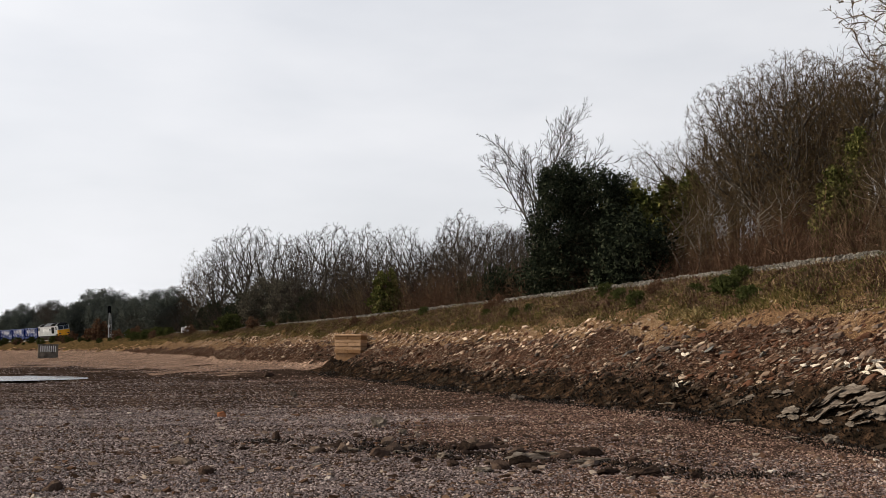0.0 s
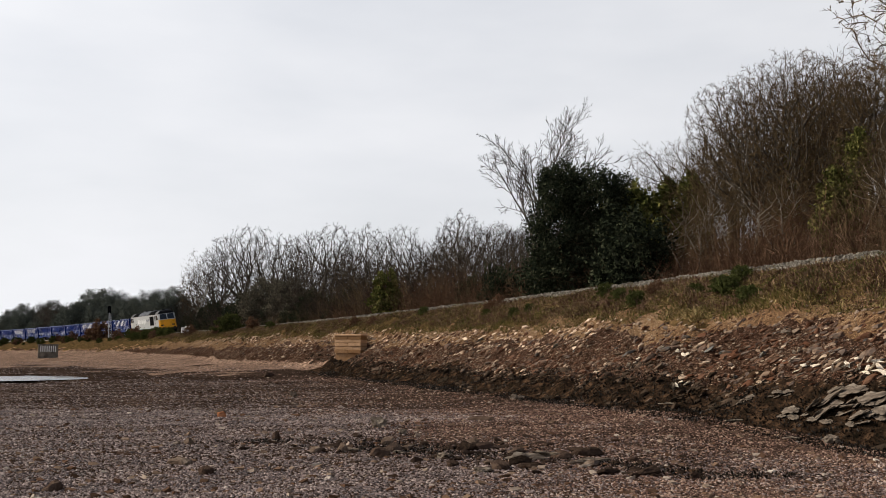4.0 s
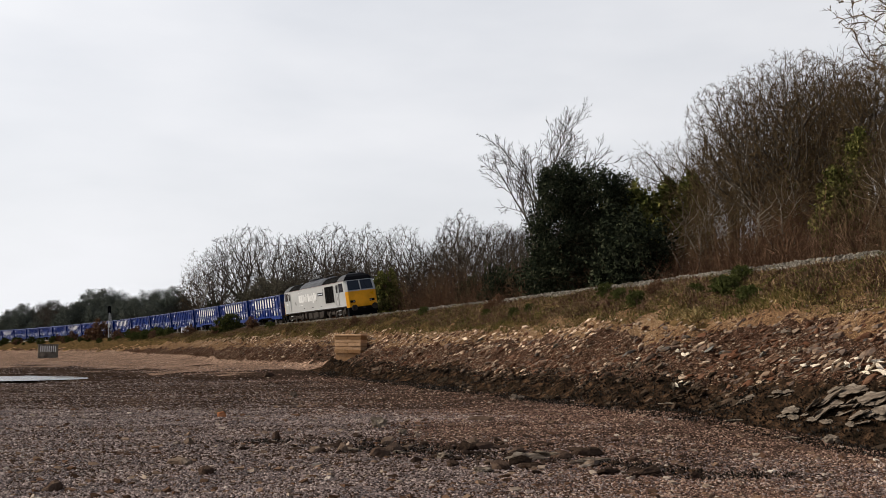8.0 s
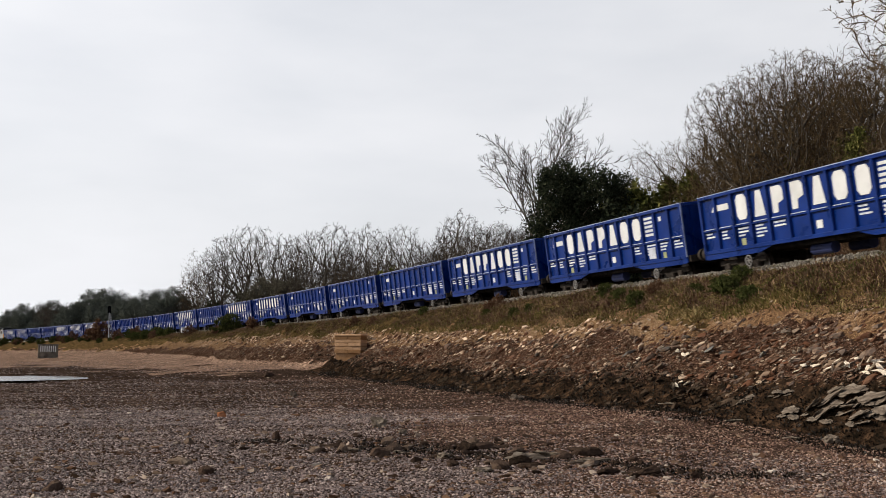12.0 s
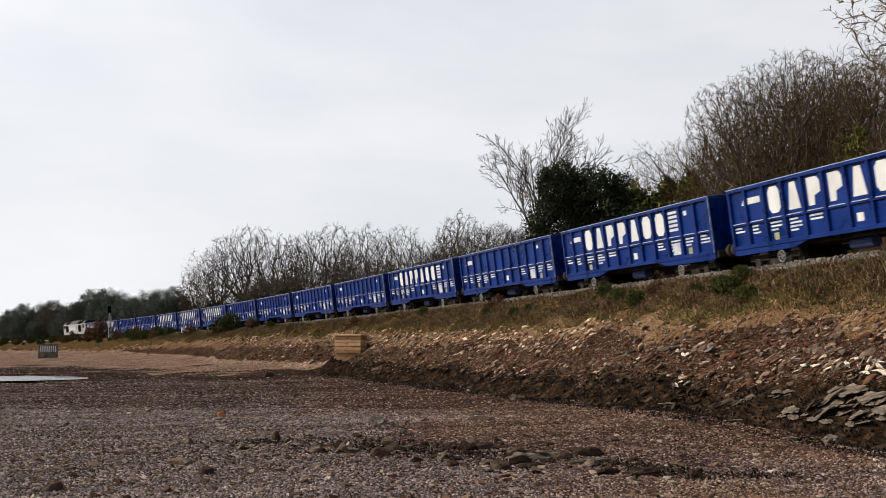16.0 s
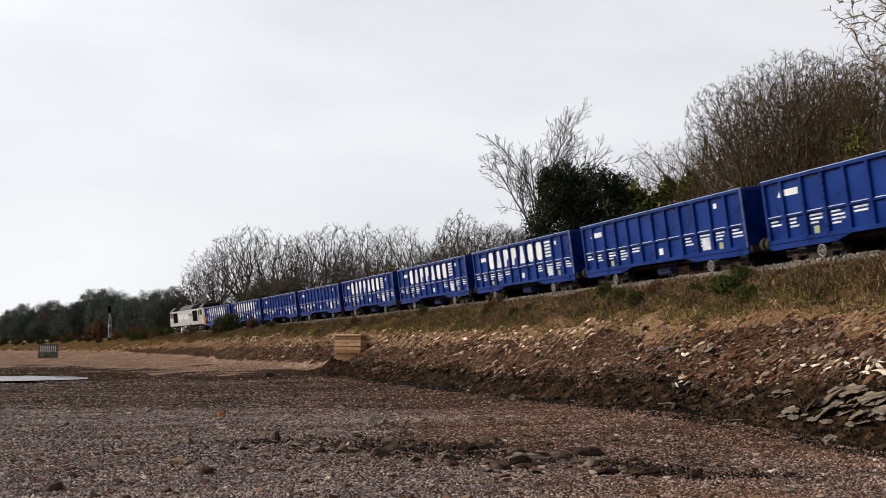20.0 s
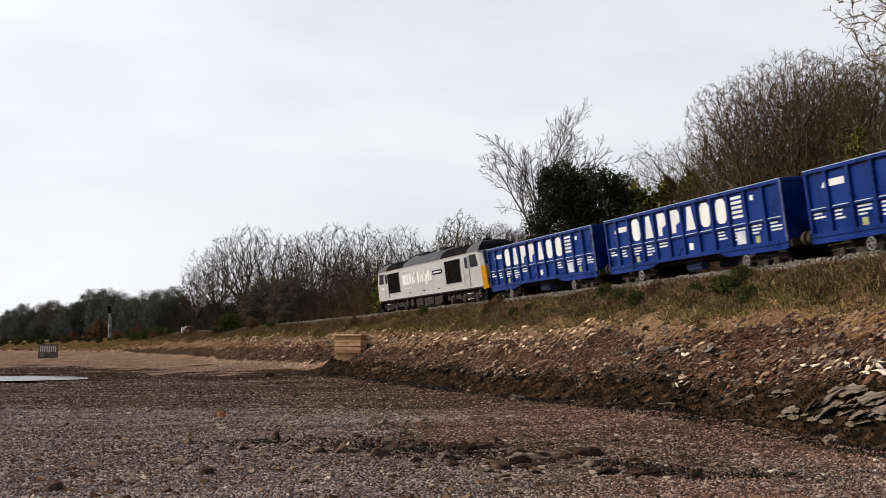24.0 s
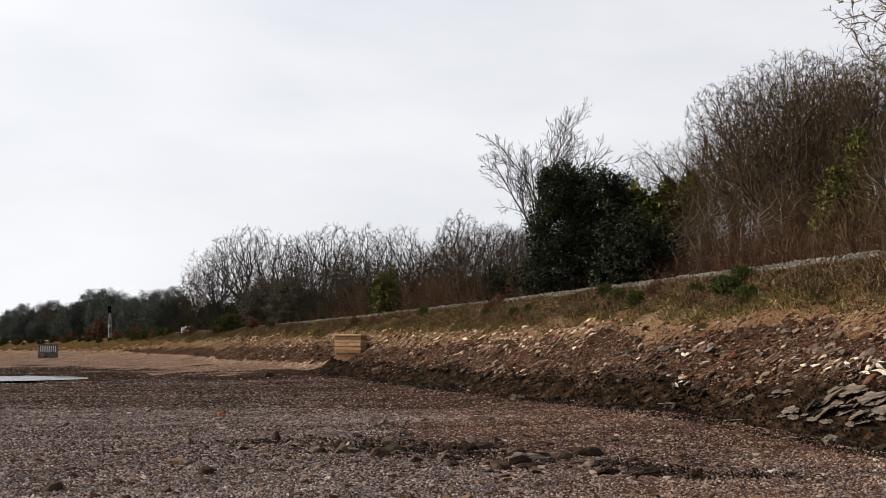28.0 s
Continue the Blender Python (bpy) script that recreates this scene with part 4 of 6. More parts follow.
# evergreens
holly = leafy(61, [(-0.9, 0, 7.6, 1.5, 1.5, 1.7), (1.2, 0, 7.2, 1.9, 1.8, 2.0), (-1.3, 0, 4.8, 1.8, 1.7, 2.2), (1.4, 0, 4.5, 2.1, 1.8, 2.0), (-0.2, 0, 2.2, 3.2, 2.2, 2.2)], 62000, 0.085, M_HOLLY, "large dark green holly with dense glossy leaves", "tree", "holly_tree")
put(holly, 27.8, -6.0, 0.0, 1.02)
holly_low = leafy(67, [(0, 0, 2.9, 1.6, 1.6, 1.7), (0.4, 0.3, 1.3, 1.9, 1.8, 1.5), (-0.9, 0, 1.4, 1.3, 1.3, 1.4)], 17000, 0.085, M_HOLLY, "low dark evergreen bush against the hillside", "bush", "evergreen_bush")
put(holly_low, 20.8, -6.0, 0.35, 1.28)
ivybush = leafy(71, [(0, 0, 3.8, 1.1, 1.1, 1.6), (0.3, 0, 1.8, 1.4, 1.3, 1.8), (-0.4, 0, 2.6, 1.1, 1.0, 1.3)], 7000, 0.13, M_IVY, "ivy-smothered stump beside the railway", "bush", "ivy_bush")
put(ivybush, 63.5, -5.3, 0.0, 1.05)
for s, d, k in ((96, -8, 1.1), (104, -9, 1.2), (112, -8, 1.0), (124, -9, 1.3), (133, -8, 1.1), (88, -8.5, 0.9), (145, -9, 1.2), (153, -10, 1.3), (161, -9, 1.1), (138, -12, 1.5), (92, -12, 1.2), (52, -9, 0.8), (44, -8, 0.9)):
    again(holly_low, s, d, s, k)
again(ivybush, 20.5, -17.0, 1.0, 1.0)
for s, d, k in ((32.2, -12.0, 1.5), (27.5, -9.5, 1.25), (30.5, -13.5, 1.3)):
    again(ivybush, s, d, s, k)
again(ivybush, 11.5, -12.5, 2.0, 0.9)
umber = leafy(79, [(0, 0, 6.0, 2.9, 2.7, 2.6), (-2.2, 0, 4.2, 2.4, 2.3, 2.4), (2.3, 0.2, 4.4, 2.5, 2.3, 2.4), (0, 0, 2.2, 3.6, 3.0, 2.2)], 26000, 0.12, M_UMBER, "dull brown-green evergreen oak at the edge of the wood", "tree", "evergreen_tree")
put(umber, 118.0, -9, 0.4, 0.98)
for s, d, k in ((111.0, -10, 0.86), (104.0, -10, 0.66)):
    again(umber, s, d, s, k)
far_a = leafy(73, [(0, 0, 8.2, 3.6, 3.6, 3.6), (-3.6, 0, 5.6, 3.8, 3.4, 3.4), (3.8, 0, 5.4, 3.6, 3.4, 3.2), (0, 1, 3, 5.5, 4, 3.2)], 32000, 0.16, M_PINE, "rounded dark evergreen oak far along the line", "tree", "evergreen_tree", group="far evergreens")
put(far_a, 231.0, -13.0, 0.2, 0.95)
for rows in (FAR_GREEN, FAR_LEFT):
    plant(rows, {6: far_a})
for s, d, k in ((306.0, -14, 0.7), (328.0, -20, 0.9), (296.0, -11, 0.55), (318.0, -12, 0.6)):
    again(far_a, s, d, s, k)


# leafless undergrowth over the hillside
sc_a = scrub(81, 70, 3.2, 3.0, M_SCRUB, "dense thicket of bare red-brown stems")
sc_b = scrub(83, 60, 2.4, 3.4, M_BRAMBLE, "tangle of bare brown bramble stems")
sc_c = scrub(87, 45, 4.4, 2.6, M_TWIG, "tall bare hazel stems", r=0.014)
kinds = (sc_a, sc_b, sc_c)
put(sc_a, 20, -8.0)
put(sc_b, 24, -8.0)
put(sc_c, 28, -12.0)
for k in range(150):
    u = rnd.random()
    if k < 100:
        s, d = -2 + 64 * rnd.random(), -6.5 - 28 * u * u
        k_ = 1.0
    else:
        s, d = 60 + 130 * rnd.random(), -6 - 9 * u
        k_ = 1.15
    again(kinds[rnd.choice((0, 0, 1, 2) if k < 100 else (1, 2))], s, d, rnd.random() * 6, k_ * (0.7 + 0.6 * rnd.random()))

trng = np.random.default_rng(77)
thicket("thicket", 9000, trng, -4, 66, -5.5, -36, 2.8, M_SCRUB, "brown leafless thicket covering the hillside", 1.5, 0.009)
thicket("hazel_thicket", 2600, trng, -4, 66, -7, -34, 5.0, M_TWIG, "tall bare hazel and ash shoots on the hillside", 1.3, 0.011)
thicket("lineside_thicket", 5000, trng, 60, 205, -5.5, -18, 2.6, M_TWIG, "brown leafless thicket beside the line", 1.2, 0.014)
thicket("far_thicket", 8500, trng, 60, 205, -7, -24, 6.0, M_DARKTWIG, "dark leafless underwood beneath the far trees", 1.2, 0.026)

thicket("russet_thicket", 5200, trng, 40, 86, -6, -24, 4.0, M_SCRUB, "russet brown underwood below the oaks", 1.2, 0.017)

# bushes on the bank
gorse = leafy(91, [(0, 0, 1.0, 1.5, 1.3, 1.1), (0.9, 0, 0.6, 1.1, 1.0, 0.7), (-0.8, 0.2, 0.7, 1.1, 1.0, 0.8)], 5000, 0.09, M_GORSE, "dark green gorse bush on the railway bank", "bush", "gorse_bush", group="bushes on the bank")
put(gorse, 90.0, 3.6, 0.4, 1.0)
for s, d, k in ((124, 3.4, 0.6), (132, 3.6, 0.7), (140, 3.4, 0.55), (152, 3.3, 0.7), (205, 4.0, 0.6), (215, 4.5, 0.7), (228, 4.6, 0.7), (240, 4.2, 0.7), (255, 4.5, 0.7), (268, 4.6, 0.7), (72, 3.4, 0.35), (282, 4.6, 0.8), (300, 4.6, 0.8)):
    again(gorse, s, d, s, k)
russet = leafy(93, [(0, 0, 1.3, 1.5, 1.4, 1.4), (0.9, 0, 0.8, 1.2, 1.1, 0.9), (-0.9, 0, 0.8, 1.2, 1.1, 0.9)], 4500, 0.10, M_RUSTBUSH, "russet leafless-looking bush on the railway bank", "bush", "russet_bush", group="bushes on the bank")
put(russet, 177, 3.6, 0.0, 1.35)
for s, d, k in ((80, 3.3, 0.45), (96, 3.6, 0.4), (110, 3.6, 0.5), (147, 3.4, 0.6), (160, 3.6, 0.6), (200, 3.6, 0.7)):
    again(russet, s, d, s, k)

for k in range(46):
    s = 122 + 200 * rnd.random()
    again((gorse, russet, gorse)[k % 3], s if abs(s - 173) > 5 else s + 12, 3.6 + 2.2 * rnd.random(), rnd.random() * 6, 0.3 + 0.32 * rnd.random())

for k in range(22):
    again((gorse, gorse, russet)[k % 3], -18 + 70 * rnd.random() ** 1.3, 2.9 + 1.9 * rnd.random(), rnd.random() * 6, 0.16 + 0.16 * rnd.random())


# tufts, bramble and wrack, too many to count
def blades(n, rng, s_lo, s_hi, d_of, height, width, mat, name, label, power=1.0, flat=0.35):
    s = s_lo + (s_hi - s_lo) * rng.random(n) ** power
    d = d_of(s, rng)
    keep = fractal(s / 1.3, d / 1.0, 101, 2) > -0.35 + 0.5 * rng.random(n)
    s, d = s[keep], d[keep]
    n = len(s)
    x, y = plan(s, d)
    z = ground_z(s, d) - 0.02
    p = np.stack([x, y, z], -1)
    h = height * (0.35 + 0.9 * rng.random((n, 1)))
    lean = rng.normal(0, flat, (n, 3))
    lean[:, 2] = 1
    lean /= np.linalg.norm(lean, axis=1, keepdims=True)
    side = np.cross(lean, rng.normal(0, 1, (n, 3)))
    side /= np.linalg.norm(side, axis=1, keepdims=True)
    w = width * (0.6 + 0.8 * rng.random((n, 1)))
    bend = rng.normal(0, 0.35, (n, 3)) * h
    V = np.stack([p - side * w, p + side * w, p + lean * h * 0.6 + side * w * 0.7, p + lean * h + bend * 0.4], 1).reshape(-1, 3)
    ob = link(name, mesh_of(name, V, np.arange(4 * n).reshape(-1, 4), [mat]))
    return tagged(ob, label, "plants", kind="stuff")


brng = np.random.default_rng(5)
blades(200000, brng, -24, 150, lambda s, r: 2.6 + 3.0 * r.random(len(s)) ** 0.75, 0.19, 0.008, M_TUFT, "grass_tufts", "tufts of olive and straw-coloured grass on the bank", 1.8, 0.9)
blades(130000, brng, -24, 125, lambda s, r: 2.7 + 2.3 * r.random(len(s)), 0.24, 0.006, M_BRAMBLE, "bramble_stems", "low brown bramble stems along the bank top", 1.8, 0.95)
blades(80000, brng, -26, 30, lambda s, r: 8.0 + 2.5 * r.random(len(s)), 0.09, 0.018, M_WEEDTUFT, "seaweed", "black bladder wrack hanging over the rocks at the bank foot", 1.0, 1.2)


def mat_of_leaves(name, n, rng, height, size, mat, label):
    """Low growth too fine to count: leaves heaped in clumps of uneven height along the bank top."""
    c = n // 90
    cs = -24 + 140 * rng.random(c) ** 1.7
    cd = 2.9 + 2.4 * rng.random(c) ** 1.2
    w = rng.integers(0, c, n)
    wide = (0.16 + 0.3 * rng.random(c))[w]
    s, d = cs[w] + rng.normal(0, 1, n) * wide, np.maximum(cd[w] + rng.normal(0, 1, n) * wide * 0.7, 2.55)
    x, y = plan(s, d)
    tall = (height * (0.4 + 0.9 * rng.random(c)))[w]
    away = ((s - cs[w]) ** 2 + (d - cd[w]) ** 2) / (2 * wide ** 2)
    z = ground_z(s, d) + tall * np.exp(-away * 0.6) * rng.random(n) ** 0.6
    ob = link(name, mesh_of(name, *leaves(np.stack([x, y, z], -1), size, rng, 0.2), [mat]))
    return tagged(ob, label, "plants", kind="stuff")


mat_of_leaves("bramble_leaves", 75000, brng, 0.30, 0.024, M_BRAMBLE, "withered brown bramble and bracken heaped along the bank top")
mat_of_leaves("green_leaves", 42000, brng, 0.26, 0.022, M_GORSE, "low green ivy and weeds among the dead bramble")
mat_of_leaves("olive_leaves", 60000, brng, 0.30, 0.024, M_TUFT, "olive and straw tussocks on the bank top")


blades(30000, brng, -20.5, -12.8, lambda s, r: 19.4 + 5.0 * (s + 13.6) / 6.0 + r.normal(0, 0.55, len(s)), 0.08, 0.018, M_WEEDTUFT, "weed_patch", "black weed lying flat over low stones on the wet shingle", 1.0, 2.2)


# ---- stones ----
def stone_mesh(seed, flat=0.6, subdiv=2, sharp=0.25, mats=None):
    rng = np.random.default_rng(seed)
    bm = bmesh.new()
    bmesh.ops.create_icosphere(bm, subdivisions=subdiv, radius=0.5)
    planes = [(Vector(rng.normal(0, 1, 3)).normalized(), 0.28 + 0.16 * rng.random()) for _ in range(9)]
    for v in bm.verts:
        p = v.co.copy()
        for nrm, k in planes:
            e = p.dot(nrm) - k
            if e > 0:
                p -= nrm * e * 0.95
        p += p.normalized() * (noise.noise(p * 4 + Vector((seed, 0, 0))) * 0.06 * sharp * 4)
        p.z *= flat
        v.co = p
    me = bpy.data.meshes.new("stone")
    bm.to_mesh(me)
    bm.free()
    for m in mats or [M_STONE]:
        me.materials.append(m)
    return me


srng = random.Random(19)
slabs = [stone_mesh(k, 0.38 + 0.14 * (k % 3), 2, 0.5) for k in range(8)]
veins = [stone_mesh(60 + k, 0.5, 3, 1.6, mats=[M_VEIN]) for k in range(4)]
boulders = [stone_mesh(40 + k, 0.6, 2, 0.5, mats=[M_BOULDER]) for k in range(4)]
pale_slabs = [stone_mesh(20 + k, 0.35, 3, 1.3, mats=[M_LEDGE]) for k in range(3)]


def lay(ob, s, d, size, dip=0.35, turn=None, sink=0.35, rise=0.32):
    x, y, h = line(s)
    px, py, pz = spot(s, d)
    m = Matrix.Translation((px, py, pz + size[2] * (0.2 - sink * 0.5))) @ Matrix.Rotation(float(h), 4, "Z")
    m = m @ Matrix.Rotation(-dip + srng.gauss(0, 0.14), 4, "X") @ Matrix.Rotation(rise + srng.gauss(0, 0.15), 4, "Y")
    m = m @ Matrix.Rotation(srng.random() * 6.28 if turn is None else turn, 4, "Z") @ Matrix.Diagonal((*size, 1))
    ob.matrix_world = m
    return ob


# place along the line, distance from it, length
LEDGES = ((-14.37, 9.16, 0.5), (-14.87, 8.95, 0.5), (-15.1, 8.71, 0.7), (-15.21, 9.0, 0.5), (-15.48, 8.51, 0.7), (-15.59, 8.67, 0.5), (-16.11, 8.53, 0.6), (-16.36, 9.0, 0.5), (-16.71, 8.75, 0.6), (-15.09, 8.56, 0.4), (-16.34, 8.52, 0.5), (-12.48, 8.91, 0.3), (-12.03, 8.89, 0.25), (-13.3, 8.78, 0.28), (-13.41, 8.64, 0.3))
VEINS = ((-11.24, 7.42, 0.3), (-12.22, 7.77, 0.35), (-13.1, 7.97, 0.25), (-13.72, 8.11, 0.25), (-14.45, 8.21, 0.3), (-14.8, 8.12, 0.3), (-15.1, 8.06, 0.4), (-15.45, 8.06, 0.45), (-15.65, 7.92, 0.5), (-15.91, 8.0, 0.4), (-11.79, 7.18, 0.28), (-6.88, 7.62, 0.15), (-7.2, 7.54, 0.2), (-4.97, 7.86, 0.15), (-8.77, 8.78, 0.35), (-8.89, 8.52, 0.35), (-4.59, 8.07, 0.15))
# rocks bedded in the lower bank, nearest stretch
for k in range(290):
    s = -21 + 58 * srng.random() ** 1.5
    d = 5.9 + 2.5 * srng.random()
    r = 0.10 + 0.26 * srng.random() ** 2.6
    ob = link("stone", slabs[k % 8] if srng.random() < 0.93 else pale_slabs[k % 3], ground)
    lay(ob, s, d, (r * (1.2 + srng.random()), r * (0.7 + 0.4 * srng.random()), r * 0.8), turn=srng.gauss(0, 0.35), sink=0.7)
# large russet blocks and grey plates that stand out of it
for s, d, a, b, c in ((-9.9, 6.75, 0.5, 0.4, 0.42), (-9.0, 6.9, 0.42, 0.3, 0.3), (-8.2, 6.9, 0.36, 0.3, 0.3), (-5.6, 6.6, 0.4, 0.3, 0.3), (-13.6, 6.7, 0.5, 0.4, 0.3), (-11.4, 7.3, 0.7, 0.4, 0.2), (-7.6, 7.1, 0.6, 0.4, 0.2), (-3.8, 7.6, 0.6, 0.4, 0.2)):
    lay(link("stone", slabs[srng.randrange(8)], ground), s, d, (a, b, c), turn=srng.gauss(0, 0.3), sink=0.3)
# pale ledges at the foot of the bank
for s, d, a in LEDGES:
    for k in range(3):
        r = a * (1.0, 0.62, 0.45)[k]
        ob = link("ledge", pale_slabs[k], ground)
        lay(ob, s + (0, -0.3, 0.25)[k] * a + srng.gauss(0, 0.05), d + (0, 0.16, 0.3)[k] * a, (r * 1.15, r * 0.7, r * 0.4), dip=0.5, turn=srng.gauss(0.0, 0.25), sink=-0.2, rise=srng.gauss(0.08, 0.1))
# white quartz-like vein
for s, d, a in VEINS:
    for k in range(3):
        ob = link("vein", veins[srng.randrange(4)], ground)
        lay(ob, s + srng.gauss(0, 0.3 * a), d + srng.gauss(0, 0.06), (a * (0.5 + 0.7 * srng.random()), 0.10, 0.05 + 0.06 * srng.random()), dip=0.5, turn=srng.gauss(0, 0.3), sink=-0.9, rise=srng.gauss(0.15, 0.45))

# smaller rubble over the whole bank
qrng = np.random.default_rng(3)
OCT = np.array([(1, 0, 0), (-1, 0, 0), (0, 1, 0), (0, -1, 0), (0, 0, 1), (0, 0, -1)], float)
OCF = np.array([(0, 2, 4), (2, 1, 4), (1, 3, 4), (3, 0, 4), (2, 0, 5), (1, 2, 5), (3, 1, 5), (0, 3, 5)])
CUB = np.array([(x, y, z) for x in (-1, 1) for y in (-1, 1) for z in (-1, 1)], float) * 0.7
CUF = np.array([(0, 1, 3), (0, 3, 2), (4, 6, 7), (4, 7, 5), (0, 4, 5), (0, 5, 1), (2, 3, 7), (2, 7, 6), (0, 2, 6), (0, 6, 4), (1, 5, 7), (1, 7, 3)])


LUMP = np.concatenate([CUB * 1.1, OCT])
LUF = np.array([(8 + a, p, q) for a, ring in enumerate(((4, 6, 7, 5), (0, 1, 3, 2), (2, 3, 7, 6), (0, 4, 5, 1), (1, 5, 7, 3), (0, 2, 6, 4))) for p, q in zip(ring, ring[1:] + ring[:1])])


def scatter(name, s, d, size, flat, mat, label, category, base=OCT, tri=OCF, lift=0.25, rng=qrng, lie=False):
    """Loose stones as one object: each a small solid of its own, turned and shaped at random."""
    n = len(s)
    x, y = plan(s, d)
    z = ground_z(s, d)
    k = len(base)
    J = base[None] * (1 + rng.normal(0, 0.26 if lie else 0.2, (n, k, 3)))
    J = J * (size[:, None, None] * np.stack([1 + 0.5 * rng.random(n), 0.7 + 0.5 * rng.random(n), flat * (0.7 + 0.6 * rng.random(n))], -1)[:, None])
    if lie:   # slabs bedded on the slope, long side along the line
        J = J * np.stack([0.9 + 0.5 * rng.random(n), 1 + 0 * x, 1 + 0 * x], -1)[:, None]
        for a, b, th in ((1, 2, rng.normal(-0.42, 0.22, n)), (0, 2, rng.normal(-0.33, 0.2, n)), (0, 1, line(s)[2] + rng.normal(0.25, 0.45, n))):
            c, e = np.cos(th)[:, None], np.sin(th)[:, None]
            ja, jb = J[:, :, a].copy(), J[:, :, b].copy()
            J[:, :, a], J[:, :, b] = ja * c - jb * e, ja * e + jb * c
    for a, b in () if lie else ((0, 1), (1, 2), (0, 2)):
        th = rng.random(n) * 6.28 if (a, b) == (0, 1) else rng.normal(0, 0.25, n)
        c, e = np.cos(th)[:, None], np.sin(th)[:, None]
        ja, jb = J[:, :, a].copy(), J[:, :, b].copy()
        J[:, :, a], J[:, :, b] = ja * c - jb * e, ja * e + jb * c
    J = J + np.stack([x, y, z + size * flat * lift], -1)[:, None]
    F = (tri[None] + np.arange(n)[:, None, None] * k).reshape(-1, 3)
    ob = link(name, mesh_of(name, J.reshape(-1, 3), F, [mat]))
    return tagged(ob, label, category, kind="stuff")


n = 22000
s = -24 + 130 * qrng.random(n) ** 1.7
scatter("rubble", s, 5.3 + 3.2 * qrng.random(n) ** 0.7, 0.012 + 0.05 * qrng.random(n) ** 3, 0.45, M_SLAB, "broken stone rubble strewn over the bank", "rubble", CUB, CUF, lie=True)
n = 5200
s = -24 + 95 * qrng.random(n) ** 1.2
scatter("broken_rock", s, 5.75 + 2.5 * qrng.random(n) ** 0.85, 0.022 + 0.10 * qrng.random(n) ** 2.8, 0.5, M_SLAB, "tumbled pieces of broken rock on the lower bank", "rubble", LUMP, LUF, lie=True, lift=-0.45)
n = 4200
s = 1 + 90 * qrng.random(n) ** 1.1
scatter("stone_flakes", s, 5.3 + 1.5 * qrng.random(n), 0.02 + 0.06 * qrng.random(n) ** 2.2, 0.34, M_FLAKE, "pale tan flakes of stone scattered down the bank", "rubble", LUMP, LUF, lie=True, lift=0.1)
n = 900
s = -23 + 60 * qrng.random(n) ** 1.3
s = s[(s < -16.6) | (s > -12.0)]
n = len(s)
scatter("weedy_rock", s, 8.0 + 1.5 * qrng.random(n), 0.04 + 0.10 * qrng.random(n) ** 2, 0.4, M_BOULDER_ST, "dark weed-stained rocks at the foot of the bank", "rubble", LUMP, LUF, lie=True, lift=-0.1)
n = 14000
s = -24 + 150 * qrng.random(n) ** 1.5
scatter("ballast_stones", s, 1.2 + 1.25 * qrng.random(n) ** 0.8, 0.025 + 0.03 * qrng.random(n), 0.8, M_BALLAST, "pale grey track ballast stones", "ballast", CUB, CUF)
# shingle: a wedge of the foreshore in front of the camera, thinning away
def nearest(x, y):
    """(s, d) of plan points."""
    ks = np.arange(-70, 220, 1.5)
    X, Y, Hd = line(ks)
    k = np.argmin((x[:, None] - X) ** 2 + (y[:, None] - Y) ** 2, 1)
    dx, dy = x - X[k], y - Y[k]
    return ks[k] + dx * np.cos(Hd[k]) + dy * np.sin(Hd[k]), -dx * np.sin(Hd[k]) + dy * np.cos(Hd[k])


def foreshore(n, y0, y1, power):
    y = y0 + (y1 - y0) * qrng.random(n) ** power
    x = (qrng.random(n) * 2 - 1) * (0.43 * y + 0.5)
    s, d = nearest(x, y)
    keep = d > TOE_D + 0.1
    return s[keep], d[keep]


def pebbles(name, n, y0, y1, power, lo, hi, flat, label):
    """The foreshore is drier, and browner, towards the bank."""
    s, d = foreshore(n, y0, y1, power)
    x, y = plan(s, d)
    dry = 0.75 - (d - 13.0) / 7.0 + 1.1 * fractal(x / 3.5, y / 3.5, 161, 3) > qrng.random(len(s))
    for pick, mat, what in ((dry, M_DRYPEBBLE, "dry reddish brown "), (~dry, M_PEBBLE, "wet grey and brown ")):
        m = int(pick.sum())
        scatter(name, s[pick], d[pick], lo + hi * qrng.random(m) ** 2.0, flat, mat, what + label, "shingle")


pebbles("shingle", 170000, 12.0, 32.0, 1.35, 0.008, 0.021, 0.65, "shingle on the foreshore")
pebbles("far_shingle", 60000, 26.0, 60.0, 1.4, 0.012, 0.026, 0.6, "coarse shingle further along the foreshore")
pebbles("distant_shingle", 15000, 54.0, 135.0, 1.3, 0.03, 0.045, 0.5, "stones strewn over the distant foreshore")
s, d = foreshore(2600, 12.5, 60.0, 1.3)
scatter("cobbles", s, d, 0.03 + 0.045 * qrng.random(len(s)) ** 2, 0.5, M_STONE_SM, "scattered cobbles on the foreshore", "cobbles", CUB, CUF)


# single stones lying on the foreshore: s, d, length, width, height, pale or not
def boulder(s, d, a, b, h, mesh, label, turn=0.0, tilt=0.0):
    ob = link("boulder", mesh)
    x, y, z = spot(s, d)
    ob.matrix_world = Matrix.Translation((x, y, z + h * 0.18)) @ Matrix.Rotation(turn, 4, "Z") @ Matrix.Rotation(tilt, 4, "X") @ Matrix.Diagonal((a, b, h / 0.45, 1))
    return tagged(ob, label, "stone", "loose stones on the foreshore")


